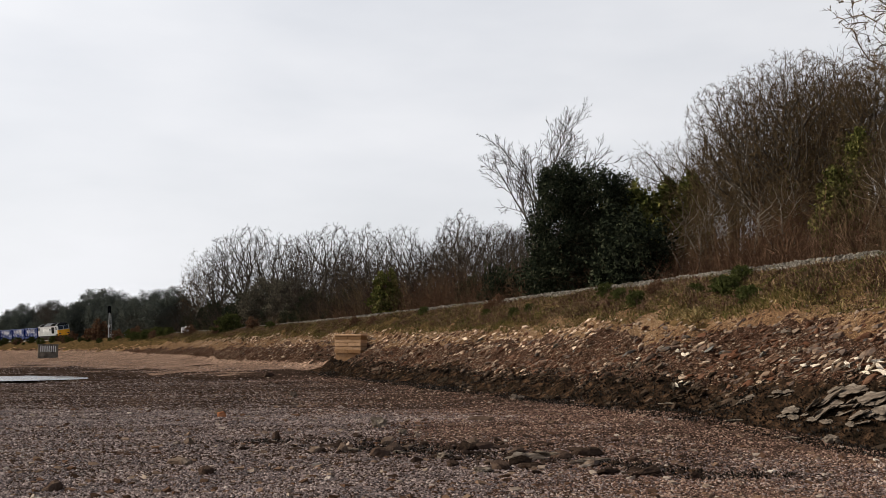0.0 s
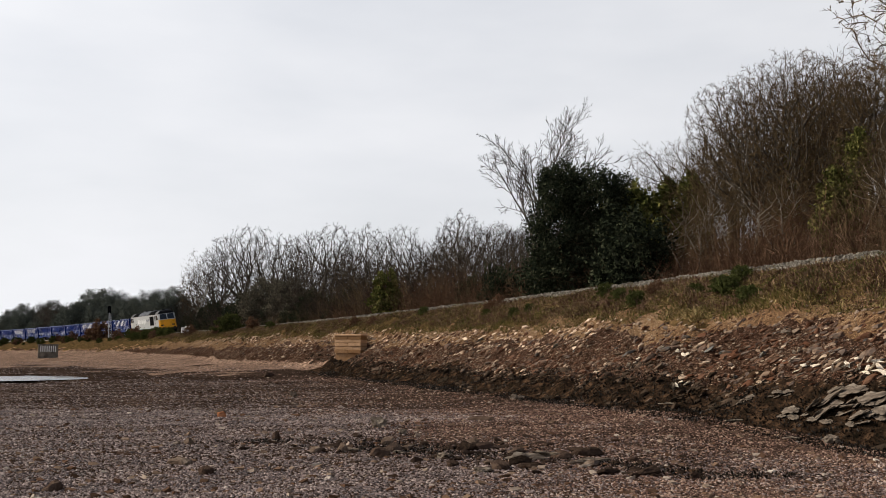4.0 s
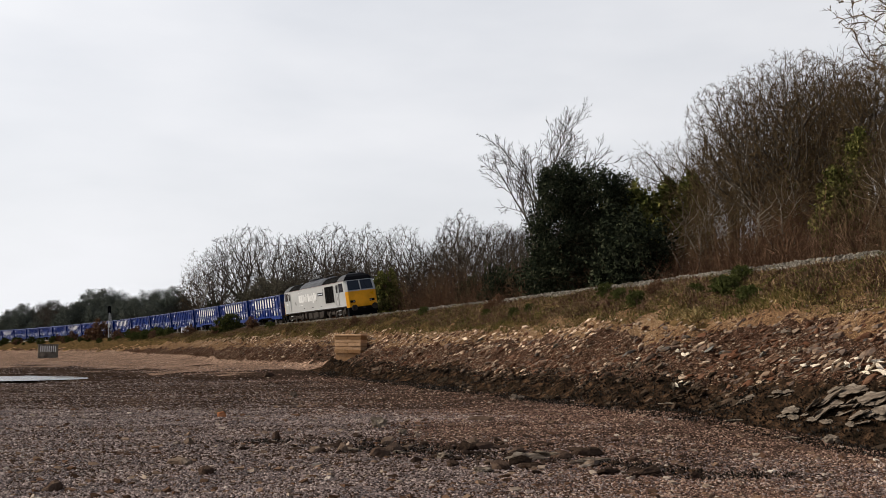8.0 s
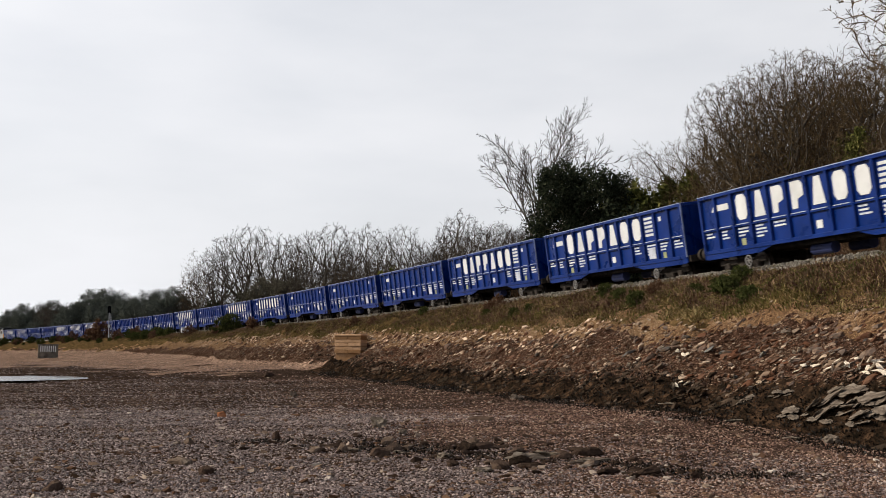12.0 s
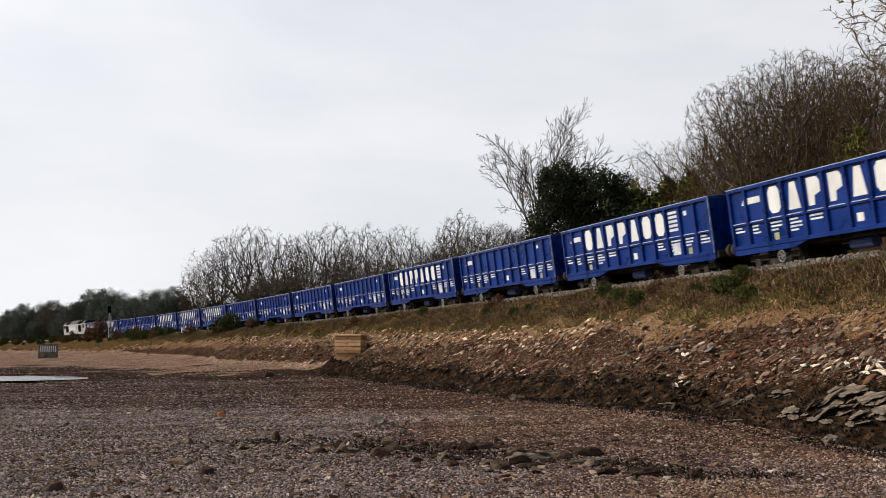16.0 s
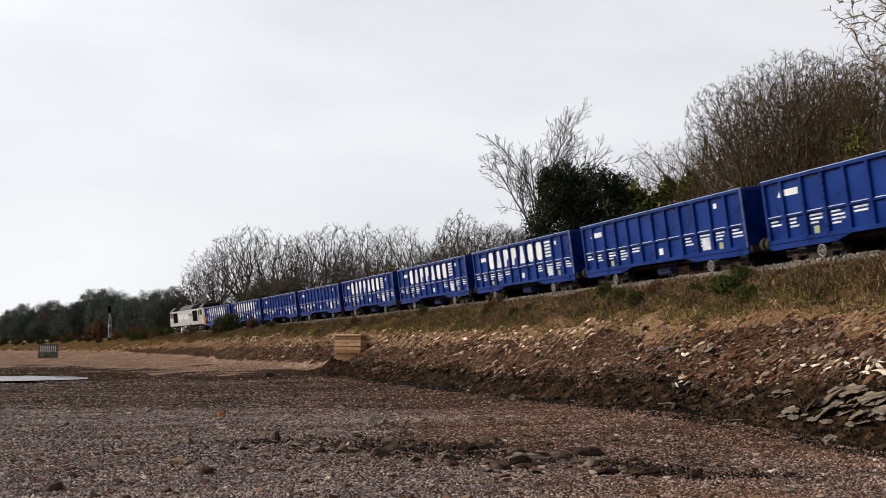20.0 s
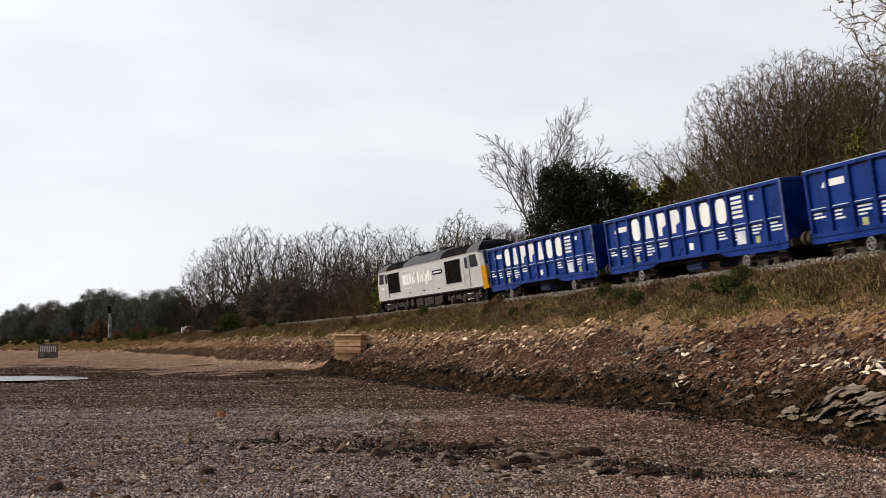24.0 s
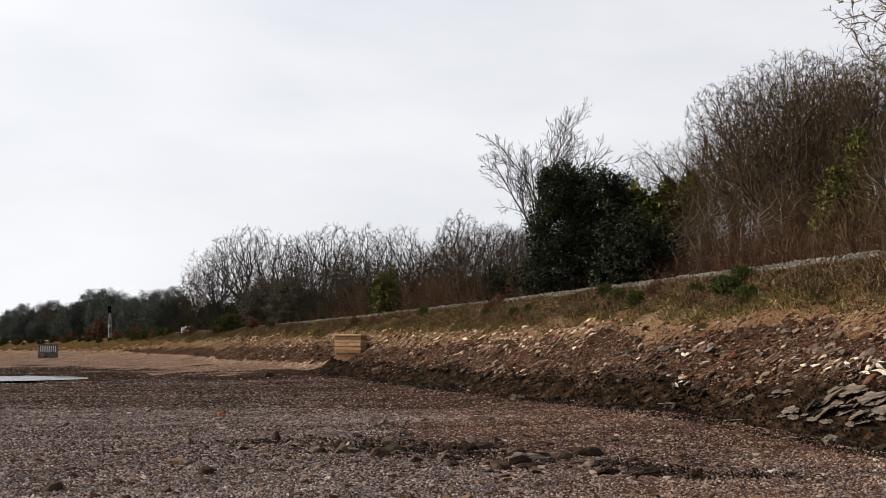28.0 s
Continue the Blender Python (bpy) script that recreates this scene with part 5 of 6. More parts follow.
red_stone = stone_mesh(77, 0.6, 2, 0.3, mats=[M_STONE_RED])
ORANGE = "angular orange-red stone lying on the shingle"
BROWN, PALE, DARK = "rough brown stone lying on the shingle", "pale angular stone lying on the shingle", "dark weed-stained stone on the wet shingle"
for s, d, a, b, h, kind, lab in (
    (-9.8, 17.0, 0.42, 0.3, 0.32, 21, PALE),
    (5.8, 16.15, 0.34, 0.24, 0.36, 21, PALE),
    (-4.1, 19.96, 0.42, 0.3, 0.2, 2, BROWN),
    (-16.4, 21.9, 0.75, 0.45, 0.16, 2, BROWN),
    (-19.0, 23.7, 0.5, 0.3, 0.16, 0, DARK),
    (28.3, 13.1, 1.0, 0.6, 0.3, 3, DARK),
    (-16.7, 9.9, 0.42, 0.3, 0.26, 20, PALE),
    (-13.0, 17.3, 0.28, 0.2, 0.2, 20, PALE),
    (-15.8, 18.2, 0.55, 0.38, 0.22, 2, BROWN),
    (-18.2, 17.1, 0.62, 0.4, 0.16, 1, BROWN),
    (-9.7, 14.5, 0.9, 0.5, 0.14, 3, DARK),
    (-17.3, 15.7, 0.5, 0.36, 0.18, 2, BROWN),
    (-15.2, 19.0, 0.3, 0.25, 0.2, 0, BROWN),
    (-12.8, 19.8, 0.24, 0.22, 0.2, 0, DARK),
    (-1.3, 10.3, 0.5, 0.3, 0.2, 22, PALE),
    (-16.0, 16.9, 0.5, 0.34, 0.22, 0, BROWN),
    (-15.4, 16.6, 0.6, 0.36, 0.2, 3, DARK),
    (-16.8, 17.6, 0.45, 0.3, 0.16, 21, PALE),
    (-17.8, 16.6, 0.7, 0.4, 0.18, 2, BROWN),
    (-17.0, 15.0, 0.8, 0.42, 0.18, 3, DARK),
    (-14.6, 18.0, 0.4, 0.3, 0.2, 1, BROWN),
    (-18.6, 17.5, 0.4, 0.3, 0.14, 20, PALE),
    (-16.3, 18.6, 0.5, 0.35, 0.18, 3, DARK),
    (-13.2, 21.5, 0.3, 0.26, 0.16, 2, BROWN),
    (-17.9, 21.6, 0.35, 0.3, 0.16, 1, DARK),
    (-5.28, 20.06, 0.5, 0.3, 0.2, 30, ORANGE),
    (-6.26, 19.77, 0.5, 0.12, 0.06, 20, PALE),
    (-10.64, 17.2, 0.42, 0.26, 0.34, 21, PALE)):
    boulder(s, d, a * 0.85, b * 0.85, h, boulders[kind % 4] if kind < 8 else (red_stone if kind == 30 else pale_slabs[kind - 20]), lab, srng.random() * 6, srng.gauss(0, 0.2))
for k in range(44):
    u = srng.random()
    s, d = -14.0 - 5.2 * u + srng.gauss(0, 0.7), 19.3 - 4.6 * u + srng.gauss(0, 0.55)
    r = 0.10 + 0.26 * srng.random() ** 2
    boulder(s, d, r * 2.0, r, r * 0.36, boulders[k % 4] if k % 6 else pale_slabs[k % 3], DARK if k % 3 else BROWN, srng.random() * 6, srng.gauss(0, 0.2))
# dark weedy cobbles about them
u = qrng.random(420)
scatter("weedy_cobbles", -13.6 - 6.0 * u + qrng.normal(0, 0.9, 420), 19.4 - 5.0 * u + qrng.normal(0, 0.9, 420), 0.03 + 0.07 * qrng.random(420) ** 2.2, 0.38, M_BOULDER, "dark weedy cobbles half sunk in the wet shingle", "cobbles", LUMP, LUF, lift=-0.15)
# driftwood
for s, d, ln, turn in ((-13.2, 9.75, 0.55, 0.2), (-9.3, 9.3, 0.5, -0.3), (-16.0, 10.3, 0.35, 0.1)):
    x, y, z = spot(s, d)
    bm = rod(bmesh.new(), (-ln / 2, 0, 0.03), (ln * 0.1, 0.05, 0.05), 0.011, 0.014, 7)
    rod(bm, (ln * 0.1, 0.05, 0.05), (ln / 2, 0, 0.03), 0.014, 0.008, 7)
    me = bpy.data.meshes.new("driftwood")
    bm.to_mesh(me)
    bm.free()
    me.materials.append(M_DRIFT)
    ob = link("driftwood", me)
    ob.matrix_world = Matrix.Translation((x, y, z)) @ Matrix.Rotation(turn, 4, "Z")
    tagged(ob, "bleached stick of driftwood on the tide line", "driftwood", "driftwood on the beach")

# tide pool
ps, pd = np.meshgrid(np.linspace(0, 1, 41), np.linspace(-1, 1, 9), indexing="ij")
px_ = -72 + 51.0 * ps
wid = 12.3 * np.sqrt(np.clip(1 - ps ** 6, 0.002, 1))
py_ = 63.5 + 0.06 * (px_ + 45) + pd * wid
pool_i = np.arange(ps.size).reshape(ps.shape)
pf = np.stack([pool_i[:-1, :-1], pool_i[1:, :-1], pool_i[1:, 1:], pool_i[:-1, 1:]], -1).reshape(-1, 4)
pool = link("water", mesh_of("water", np.stack([px_.ravel(), py_.ravel(), np.full(px_.size, 0.225)], -1), pf, [m_water]))
tagged(pool, "shallow tide pool reflecting the pale sky", "water", kind="structure")


# ---- the train; x forward, z up from the rail head, the sea side is -y ----
def wheelset(parent, x, r, gauge=0.755, rim=M_STEEL):
    for y in (-gauge, gauge):
        o = 1 if y > 0 else -1
        bm = bmesh.new()
        rod(bm, (x, y - 0.065, r), (x, y + 0.065, r), r, sides=24)
        rod(bm, (x, y - o * 0.09, r), (x, y - o * 0.06, r), r + 0.03, sides=24)
        w = part("wheel", bm, M_FRAME, parent)
        bm = rod(bmesh.new(), (x, y + o * 0.066, r), (x, y + o * 0.078, r), r * 0.98, r * 0.9, 24)
        part("tyre", bm, rim, w, "worn bright wheel rim")
        part("hub", rod(bmesh.new(), (x, y + o * 0.066, r), (x, y + o * 0.13, r), 0.13, 0.1, 12), M_FRAME, w)
    part("axle", rod(bmesh.new(), (x, -gauge, r), (x, gauge, r), 0.08, sides=10), M_FRAME, parent)


def buffers(parent, x, o, z=1.02, reach=0.5):
    for y in (-0.87, 0.87):
        bm = rod(bmesh.new(), (x, y, z), (x + o * reach * 0.7, y, z), 0.1, sides=14)
        rod(bm, (x + o * reach * 0.7, y, z), (x + o * reach, y, z), 0.24, 0.25, 18)
        part("buffer", bm, M_FRAME, parent)
    part("coupling", rod(bmesh.new(), (x, 0, 0.95), (x + o * 0.55, 0, 0.9), 0.06, sides=8), M_FRAME, parent)


WAGON_L = 12.86
W_BOT, W_LEDGE, W_TOP = 1.00, 1.84, 3.14


def wagon(label):
    t = thing("wagon", Matrix(), label, "wagon", "wagons of the train")
    hl, hw = WAGON_L / 2, 1.35
    body = part("body", boxes((-hl + 0.1, hl - 0.1, -hw + 0.095, -hw + 0.13, W_BOT, W_TOP - 0.05), (-hl + 0.1, hl - 0.1, hw - 0.13, hw - 0.095, W_BOT, W_TOP - 0.05),
                              (-hl + 0.06, -hl + 0.12, -hw + 0.06, hw - 0.06, W_BOT, W_TOP - 0.05), (hl - 0.12, hl - 0.06, -hw + 0.06, hw - 0.06, W_BOT, W_TOP - 0.05)), M_BLUE, t)
    part("floor", boxes((-hl + 0.1, hl - 0.1, -hw + 0.1, hw - 0.1, W_BOT, W_BOT + 0.08)), M_BLUEIN, t)
    bays = 12
    step = WAGON_L / bays
    rib = None
    for o in (-1, 1):
        y = o * hw
        part("top_rail", boxes((-hl, hl, min(y, y - o * 0.12), max(y, y - o * 0.12), W_TOP - 0.14, W_TOP), bevel=0.015), M_BLUE, t)
        # thin pale strips paint sky sheen on the top rail, a highlight on the corner
        part("top_sheen", boxes((-hl, hl, min(y + o * 0.004, y - o * 0.11), max(y + o * 0.004, y - o * 0.11), W_TOP - 0.022, W_TOP + 0.006)), M_EDGE_LIGHT, t, "pale blue strip painted as sky sheen along the top")
        part("corner_highlight", boxes((hl - 0.014, hl + 0.004, min(y + o * 0.004, y - o * 0.05), max(y + o * 0.004, y - o * 0.05), W_BOT + 0.02, W_TOP - 0.03)), M_EDGE_LIGHT, t, "pale blue strip painted as a highlight down the corner")
        part("ledge", boxes((-hl + 0.05, hl - 0.05, min(y - o * 0.03, y - o * 0.10), max(y - o * 0.03, y - o * 0.10), W_LEDGE - 0.05, W_LEDGE + 0.02), bevel=0.01), M_BLUE, t)
        # a pale strip in each bay paints the sun's glint on the ledge
        for k in range(bays):
            part("ledge_glint", boxes((-hl + k * step + 0.16, -hl + (k + 1) * step - 0.16, min(y - o * 0.026, y - o * 0.10), max(y - o * 0.026, y - o * 0.10), W_LEDGE + 0.024, W_LEDGE + 0.05)), M_DULLWHITE, t, "pale strip painted as the sun's glint on the ledge")
        part("sill", boxes((-hl + 0.05, hl - 0.05, min(y, y - o * 0.09), max(y, y - o * 0.09), W_BOT - 0.04, W_BOT + 0.10), bevel=0.012), M_BLUE, t)
        for e in (-1, 1):
            pts = [(e * hl, W_BOT + 0.10), (e * hl, 0.80), (e * (hl - 0.25), 0.76), (e * (hl - 3.5), 0.78), (e * (hl - 4.3), W_BOT - 0.03), (e * (hl - 4.5), W_BOT + 0.10)]
            part("end_skirt", prism(bmesh.new(), pts, y - o * 0.07, y - o * 0.03), M_BLUE, t)
        for k in range(bays + 1):
            x = -hl + k * step
            w = 0.075 if 0 < k < bays else 0.09
            x = min(max(x, -hl + w), hl - w)
            bm = bmesh.new()
            q = [(x - w, y - o * 0.10), (x + w, y - o * 0.10), (x + w * 0.7, y), (x - w * 0.7, y)]
            lo = [bm.verts.new((a, b, W_BOT + 0.02)) for a, b in q]
            hi = [bm.verts.new((a, b, W_TOP - 0.13)) for a, b in q]
            bm.faces.new(lo)
            bm.faces.new(hi)
            for i in range(4):
                bm.faces.new((lo[i], lo[(i + 1) % 4], hi[(i + 1) % 4], hi[i]))
            part("rib", bm, M_BLUE, t)
    for e in (-1, 1):
        x = e * hl
        part("end_rail", boxes((min(x, x - e * 0.12), max(x, x - e * 0.12), -hw + 0.12, hw - 0.12, W_TOP - 0.14, W_TOP), bevel=0.015), M_BLUE, t)
        for y in (-0.85, 0.0, 0.85):
            part("end_post", boxes((min(x, x - e * 0.08), max(x, x - e * 0.08), y - 0.07, y + 0.07, W_BOT, W_TOP - 0.14)), M_BLUE, t)
        part("headstock", boxes((x - 0.12, x + 0.12, -1.25, 1.25, 0.82, 1.08), bevel=0.02), M_FRAME, t)
        buffers(t, x, e, reach=0.55)
    part("underframe", boxes((-hl + 0.3, hl - 0.3, -0.4, 0.4, 0.72, 0.98), (-hl + 0.3, hl - 0.3, -1.0, -0.9, 0.80, 0.98), (-hl + 0.3, hl - 0.3, 0.9, 1.0, 0.80, 0.98)), M_FRAME, t)
    for o in (-1, 1):
        part("brake_cylinder", rod(bmesh.new(), (-0.7, o * 0.75, 0.62), (0.35, o * 0.75, 0.62), 0.19, sides=16), M_BLUEIN, t, "blue-painted brake cylinder")
        for hx in (-3.7, 3.9):
            bm = bmesh.new()
            for k in range(12):
                a0, a1 = k * math.pi / 6, (k + 1) * math.pi / 6
                rod(bm, (hx + 0.19 * math.cos(a0), o * 1.3, 0.55 + 0.19 * math.sin(a0)), (hx + 0.19 * math.cos(a1), o * 1.3, 0.55 + 0.19 * math.sin(a1)), 0.024, sides=5)
            for k in range(3):
                a0 = k * math.pi / 3
                rod(bm, (hx - 0.18 * math.cos(a0), o * 1.3, 0.55 - 0.18 * math.sin(a0)), (hx + 0.18 * math.cos(a0), o * 1.3, 0.55 + 0.18 * math.sin(a0)), 0.014, sides=5)
            rod(bm, (hx, o * 1.3, 0.55), (hx, o * 0.9, 0.7), 0.025, sides=5)
            part("hand_wheel", bm, M_DULLSTEEL, t, "grey hand brake wheel")
    # bogies
    for c in (-hl + 1.95, hl - 1.95):
        bg = part("bogie", boxes((c - 1.45, c + 1.45, -1.06, -0.94, 0.46, 0.68), (c - 1.45, c + 1.45, 0.94, 1.06, 0.46, 0.68), (c - 0.3, c + 0.3, -1.06, 1.06, 0.3, 0.75), bevel=0.03), M_FRAME, t)
        for a in (-0.9, 0.9):
            wheelset(bg, c + a, 0.42)
            for y in (-1.04, 1.04):
                part("axle_box", boxes((c + a - 0.16, c + a + 0.16, y - 0.09, y + 0.09, 0.26, 0.56), bevel=0.03), M_FRAME, bg)
    # marks low on the side panels
    mrng = random.Random(4)
    for o in (-1, 1):
        y = o * (hw - 0.091)
        for k in (0, 1, 2, 3, 4, 8, 9, 10, 11):
            x0 = -hl + k * step + 0.17
            for j in range(mrng.choice((2, 3, 4))):
                z = 1.68 - 0.12 * j
                part("marking", boxes((x0, x0 + 0.3 + 0.4 * mrng.random(), min(y, y + o * 0.006), max(y, y + o * 0.006), z, z + 0.06)), M_WHITE if j % 2 else M_DULLWHITE, t, "small worn white stencil marks")
        for k, w_, z0, z1, mt in ((6, 0.3, 1.26, 1.52, M_WHITE), (9, 0.55, 1.16, 1.62, M_DULLWHITE), (10, 0.2, 2.62, 2.8, M_WHITE)):
            x0 = -hl + k * step + 0.25
            part("label_panel", boxes((x0, x0 + w_, min(y, y + o * 0.009), max(y, y + o * 0.009), z0, z1)), mt, t, "white painted label panel")
        for k in (2, 10):
            x0 = -hl + k * step + 0.3
            part("plate", boxes((x0, x0 + 0.26, min(y, y + o * 0.008), max(y, y + o * 0.008), 1.12, 1.36)), M_YELLOWPLATE, t, "pale label holder")
        xf = -hl + 1.75 if o < 0 else hl - 1.2
        part("emblem", prism(bmesh.new(), [(xf - 1.0, 2.50), (xf - 0.75, 2.48), (xf - 0.72, 2.74), (xf - 0.85, 2.70)], min(y, y + o * 0.006), max(y, y + o * 0.006)), M_WHITE, t, "small white emblem")
        part("emblem", boxes((xf - 0.62, xf + 0.12, min(y, y + o * 0.006), max(y, y + o * 0.006), 2.50, 2.72)), M_WHITE, t, "small white emblem")
    return t


def lettered(t):
    """Big white blocks across the upper panels, one to a bay, and a narrow striped mark after them."""
    hl, hw = WAGON_L / 2, 1.35
    step = WAGON_L / 12
    for o in (-1, 1):
        y = o * (hw - 0.091)
        for k in range(7):
            c = (-hl + (2.5 + k) * step) if o < 0 else (hl - (2.5 + k) * step)
            w, h0, h1 = 0.32, 2.02, 2.92
            pts = [(c - w, h0 + 0.16), (c - w + 0.14, h0), (c + w - 0.14, h0), (c + w, h0 + 0.16), (c + w, h1 - 0.16), (c + w - 0.14, h1), (c - w + 0.14, h1), (c - w, h1 - 0.16)]
            if k in (1, 4):
                pts = [(c - w, h0), (c + w, h0), (c + w * 0.45, h1), (c - w * 0.45, h1)]
            if k in (2, 3):
                pts = [(c - w, h0), (c - w * 0.1, h0), (c, h0 + 0.3), (c + w, h0 + 0.4), (c + w, h1 - 0.14), (c + w - 0.14, h1), (c - w, h1)]
            part("lettering_block", prism(bmesh.new(), pts, min(y, y + o * 0.008), max(y, y + o * 0.008)), M_WHITE, t, "large white painted block")
        c = (-hl + 9.45 * step) if o < 0 else (hl - 9.45 * step)
        for z in (2.1, 2.27, 2.44, 2.61, 2.78):
            part("stripe", boxes((c - 0.32, c + 0.32, min(y, y + o * 0.008), max(y, y + o * 0.008), z, z + 0.10)), M_WHITE, t, "white stripes")
    return t


def locomotive(label, rear_grille):
    t = thing("locomotive", Matrix(), label, "locomotive", "locomotives of the train")
    # side: sill 1.15, cantrail 3.32, roof crown 3.92
    prof = [(-1.32, 1.15), (-1.33, 2.3), (-1.30, 3.2), (-1.24, 3.34), (-1.05, 3.55), (-0.7, 3.76), (0, 3.88), (0.7, 3.76), (1.05, 3.55), (1.24, 3.34), (1.30, 3.2), (1.33, 2.3), (1.32, 1.15)]

    def x_end(z):
        return float(np.interp(z, [1.1, 2.32, 3.3, 3.55, 3.76, 3.9], [10.32, 10.24, 9.84, 9.62, 9.25, 8.5]))

    def loft(sections):
        bm = bmesh.new()
        rows = [[bm.verts.new(p) for p in sec] for sec in sections]
        for a, b in zip(rows, rows[1:]):
            for i in range(len(a) - 1):
                bm.faces.new((a[i], a[i + 1], b[i + 1], b[i]))
        return bm

    side_l = [q for q in prof if q[1] <= 3.21]
    for o in (-1, 1):
        ys = [q for q in prof[:3]] if o < 0 else [q for q in prof[::-1][:3]]
        secs = [[(-(x_end(z) - 0.22), y, z) for y, z in ys], [(-8.0, y, z) for y, z in ys], [(8.0, y, z) for y, z in ys], [(x_end(z) - 0.22, y, z) for y, z in ys]]
        body = part("body_side", loft(secs), M_GREY, t)
        y = o * 1.335
        part("cantrail_line", boxes((-9.6, 9.6, min(y, y - o * 0.06), max(y, y - o * 0.06), 3.21, 3.23)), M_REDLINE, t, "thin pale line along the roof edge")
        part("sill_line", boxes((-9.9, 9.9, min(y, y + o * 0.012), max(y, y + o * 0.012), 1.165, 1.195)), M_DULLWHITE, t, "thin pale line along the body's foot")
        for xa in (-3.1, -0.2, 2.6):
            part("side_vent", boxes((xa, xa + 0.42, min(y, y + o * 0.006), max(y, y + o * 0.006), 1.42, 1.47)), M_BLACK, t, "small dark slot")
        part("sole_bar", boxes((-10.0, 10.0, min(y, y - o * 0.12), max(y, y - o * 0.12), 1.08, 1.16)), M_FRAME, t)
        # grilles: frame and slats
        spans = [(4.25, 6.85)] + ([(-7.5, -4.9)] if rear_grille else [])
        for a, b in spans:
            if o > 0:
                a, b = -b, -a
            g = part("grille", boxes((a, b, min(y, y - o * 0.03), max(y, y - o * 0.03), 1.62, 3.0)), M_GRILLE, t, "large black air intake grille")
            fr = 0.03
            part("grille_frame", boxes((a - fr, b + fr, min(y, y + o * 0.015), max(y, y + o * 0.015), 3.0, 3.0 + fr), (a - fr, b + fr, min(y, y + o * 0.015), max(y, y + o * 0.015), 1.62 - fr, 1.62),
                                       (a - fr, a, min(y, y + o * 0.015), max(y, y + o * 0.015), 1.62, 3.0), (b, b + fr, min(y, y + o * 0.015), max(y, y + o * 0.015), 1.62, 3.0)), M_DULLSTEEL, g)
            for k in range(3):
                x = a + (b - a) * (k + 0.5) / 3
                part("slat", boxes((x - 0.03, x + 0.03, min(y, y + o * 0.02), max(y, y + o * 0.02), 1.64, 2.98)), M_BLACK, g)
        # cab doors, handrails and side windows at both ends
        for e in (-1, 1):
            d0, d1 = sorted((e * 7.5, e * 8.2))
            dr = part("cab_door", boxes((d0, d1, min(y, y + o * 0.012), max(y, y + o * 0.012), 1.25, 3.12), bevel=0.005), M_GREY, t)
            part("window", boxes((d0 + 0.13, d1 - 0.13, min(y + o * 0.012, y + o * 0.02), max(y + o * 0.012, y + o * 0.02), 2.35, 3.0)), M_GLASS, dr)
            for x in (d0 - 0.06, d1 + 0.06):
                part("handrail", rod(bmesh.new(), (x, y + o * 0.05, 1.35), (x, y + o * 0.05, 2.9), 0.02, sides=6), M_POST, dr)
            w0, w1 = 8.42, 9.52
            bm = prism(bmesh.new(), [(e * w0, 2.36), (e * (w1 + 0.12), 2.36), (e * (w1 - 0.14), 3.08), (e * w0, 3.08)], min(y - o * 0.04, y + o * 0.008), max(y - o * 0.04, y + o * 0.008))
            part("side_window", bm, M_GLASS, t)
            part("step", boxes((d0, d1, min(y, y - o * 0.1), max(y, y - o * 0.1), 0.84, 0.87), (d0, d1, min(y, y - o * 0.1), max(y, y - o * 0.1), 0.50, 0.53)), M_WHITE, t, "white-edged cab steps")
            part("marking", boxes((*sorted((e * 8.5, e * 9.1)), min(y, y + o * 0.006), max(y, y + o * 0.006), 1.95, 2.10)), M_WHITE if e < 0 else M_GREY, t, "small white panel")
        # company lettering as plain shapes, and the name plate
        q0 = (-4.3 if rear_grille else -4.6) if o < 0 else -1.2
        yy = (min(y, y + o * 0.007), max(y, y + o * 0.007))
        part("emblem_frame", boxes((q0, q0 + 1.42, *yy, 1.74, 1.78), (q0, q0 + 1.42, *yy, 2.92, 2.96), (q0, q0 + 0.05, *yy, 1.78, 2.92), (q0 + 1.37, q0 + 1.42, *yy, 1.78, 2.12)), M_WHITE, t, "white outlined emblem")
        x = q0 + 0.15
        for w, z0, z1 in ((0.6, 2.02, 2.72), (0.65, 2.02, 2.72), (0.5, 2.02, 2.72), (0.42, 2.02, 2.52), (0.13, 2.02, 2.76), (0.13, 2.02, 2.76), (0.0, 0, 0), (0.42, 2.02, 2.72), (0.26, 2.02, 2.54), (0.4, 2.02, 2.54), (0.13, 2.02, 2.74), (0.42, 1.84, 2.54), (0.4, 2.02, 2.74), (0.26, 2.02, 2.66)):
            w *= 0.93
            if w:
                h = (z1 - z0) * 0.10
                part("lettering_block", prism(bmesh.new(), [(x, z0 + h), (x + w * 0.2, z0), (x + w * 0.8, z0), (x + w, z0 + h), (x + w, z1 - h), (x + w * 0.8, z1), (x + w * 0.2, z1), (x, z1 - h)], *yy), M_WHITE, t, "white painted block")
            x += w + (0.10 if w else 0.22)
        p0 = 1.95 if o < 0 else -3.6
        pl = part("name_plate", boxes((p0, p0 + 1.75, min(y, y + o * 0.02), max(y, y + o * 0.02), 2.35, 2.62), bevel=0.008), M_BLACK, t, "black name plate with worn pale bar")
        part("plate_bar", boxes((p0 + 0.15, p0 + 1.6, min(y + o * 0.02, y + o * 0.026), max(y + o * 0.02, y + o * 0.026), 2.44, 2.53)), M_DULLWHITE, pl)
    # roof: cabs, ribbed middle, dark radiator and exhaust bays
    top = prof[2:11]
    def roof(x0, x1, lift, name, mat):
        secs = [[(x_end(z) * (1 if x0 > 0 else -1) if abs(x0) > 9.9 else x0, y, z + lift * (1 - abs(y) / 1.3)) for y, z in top]]
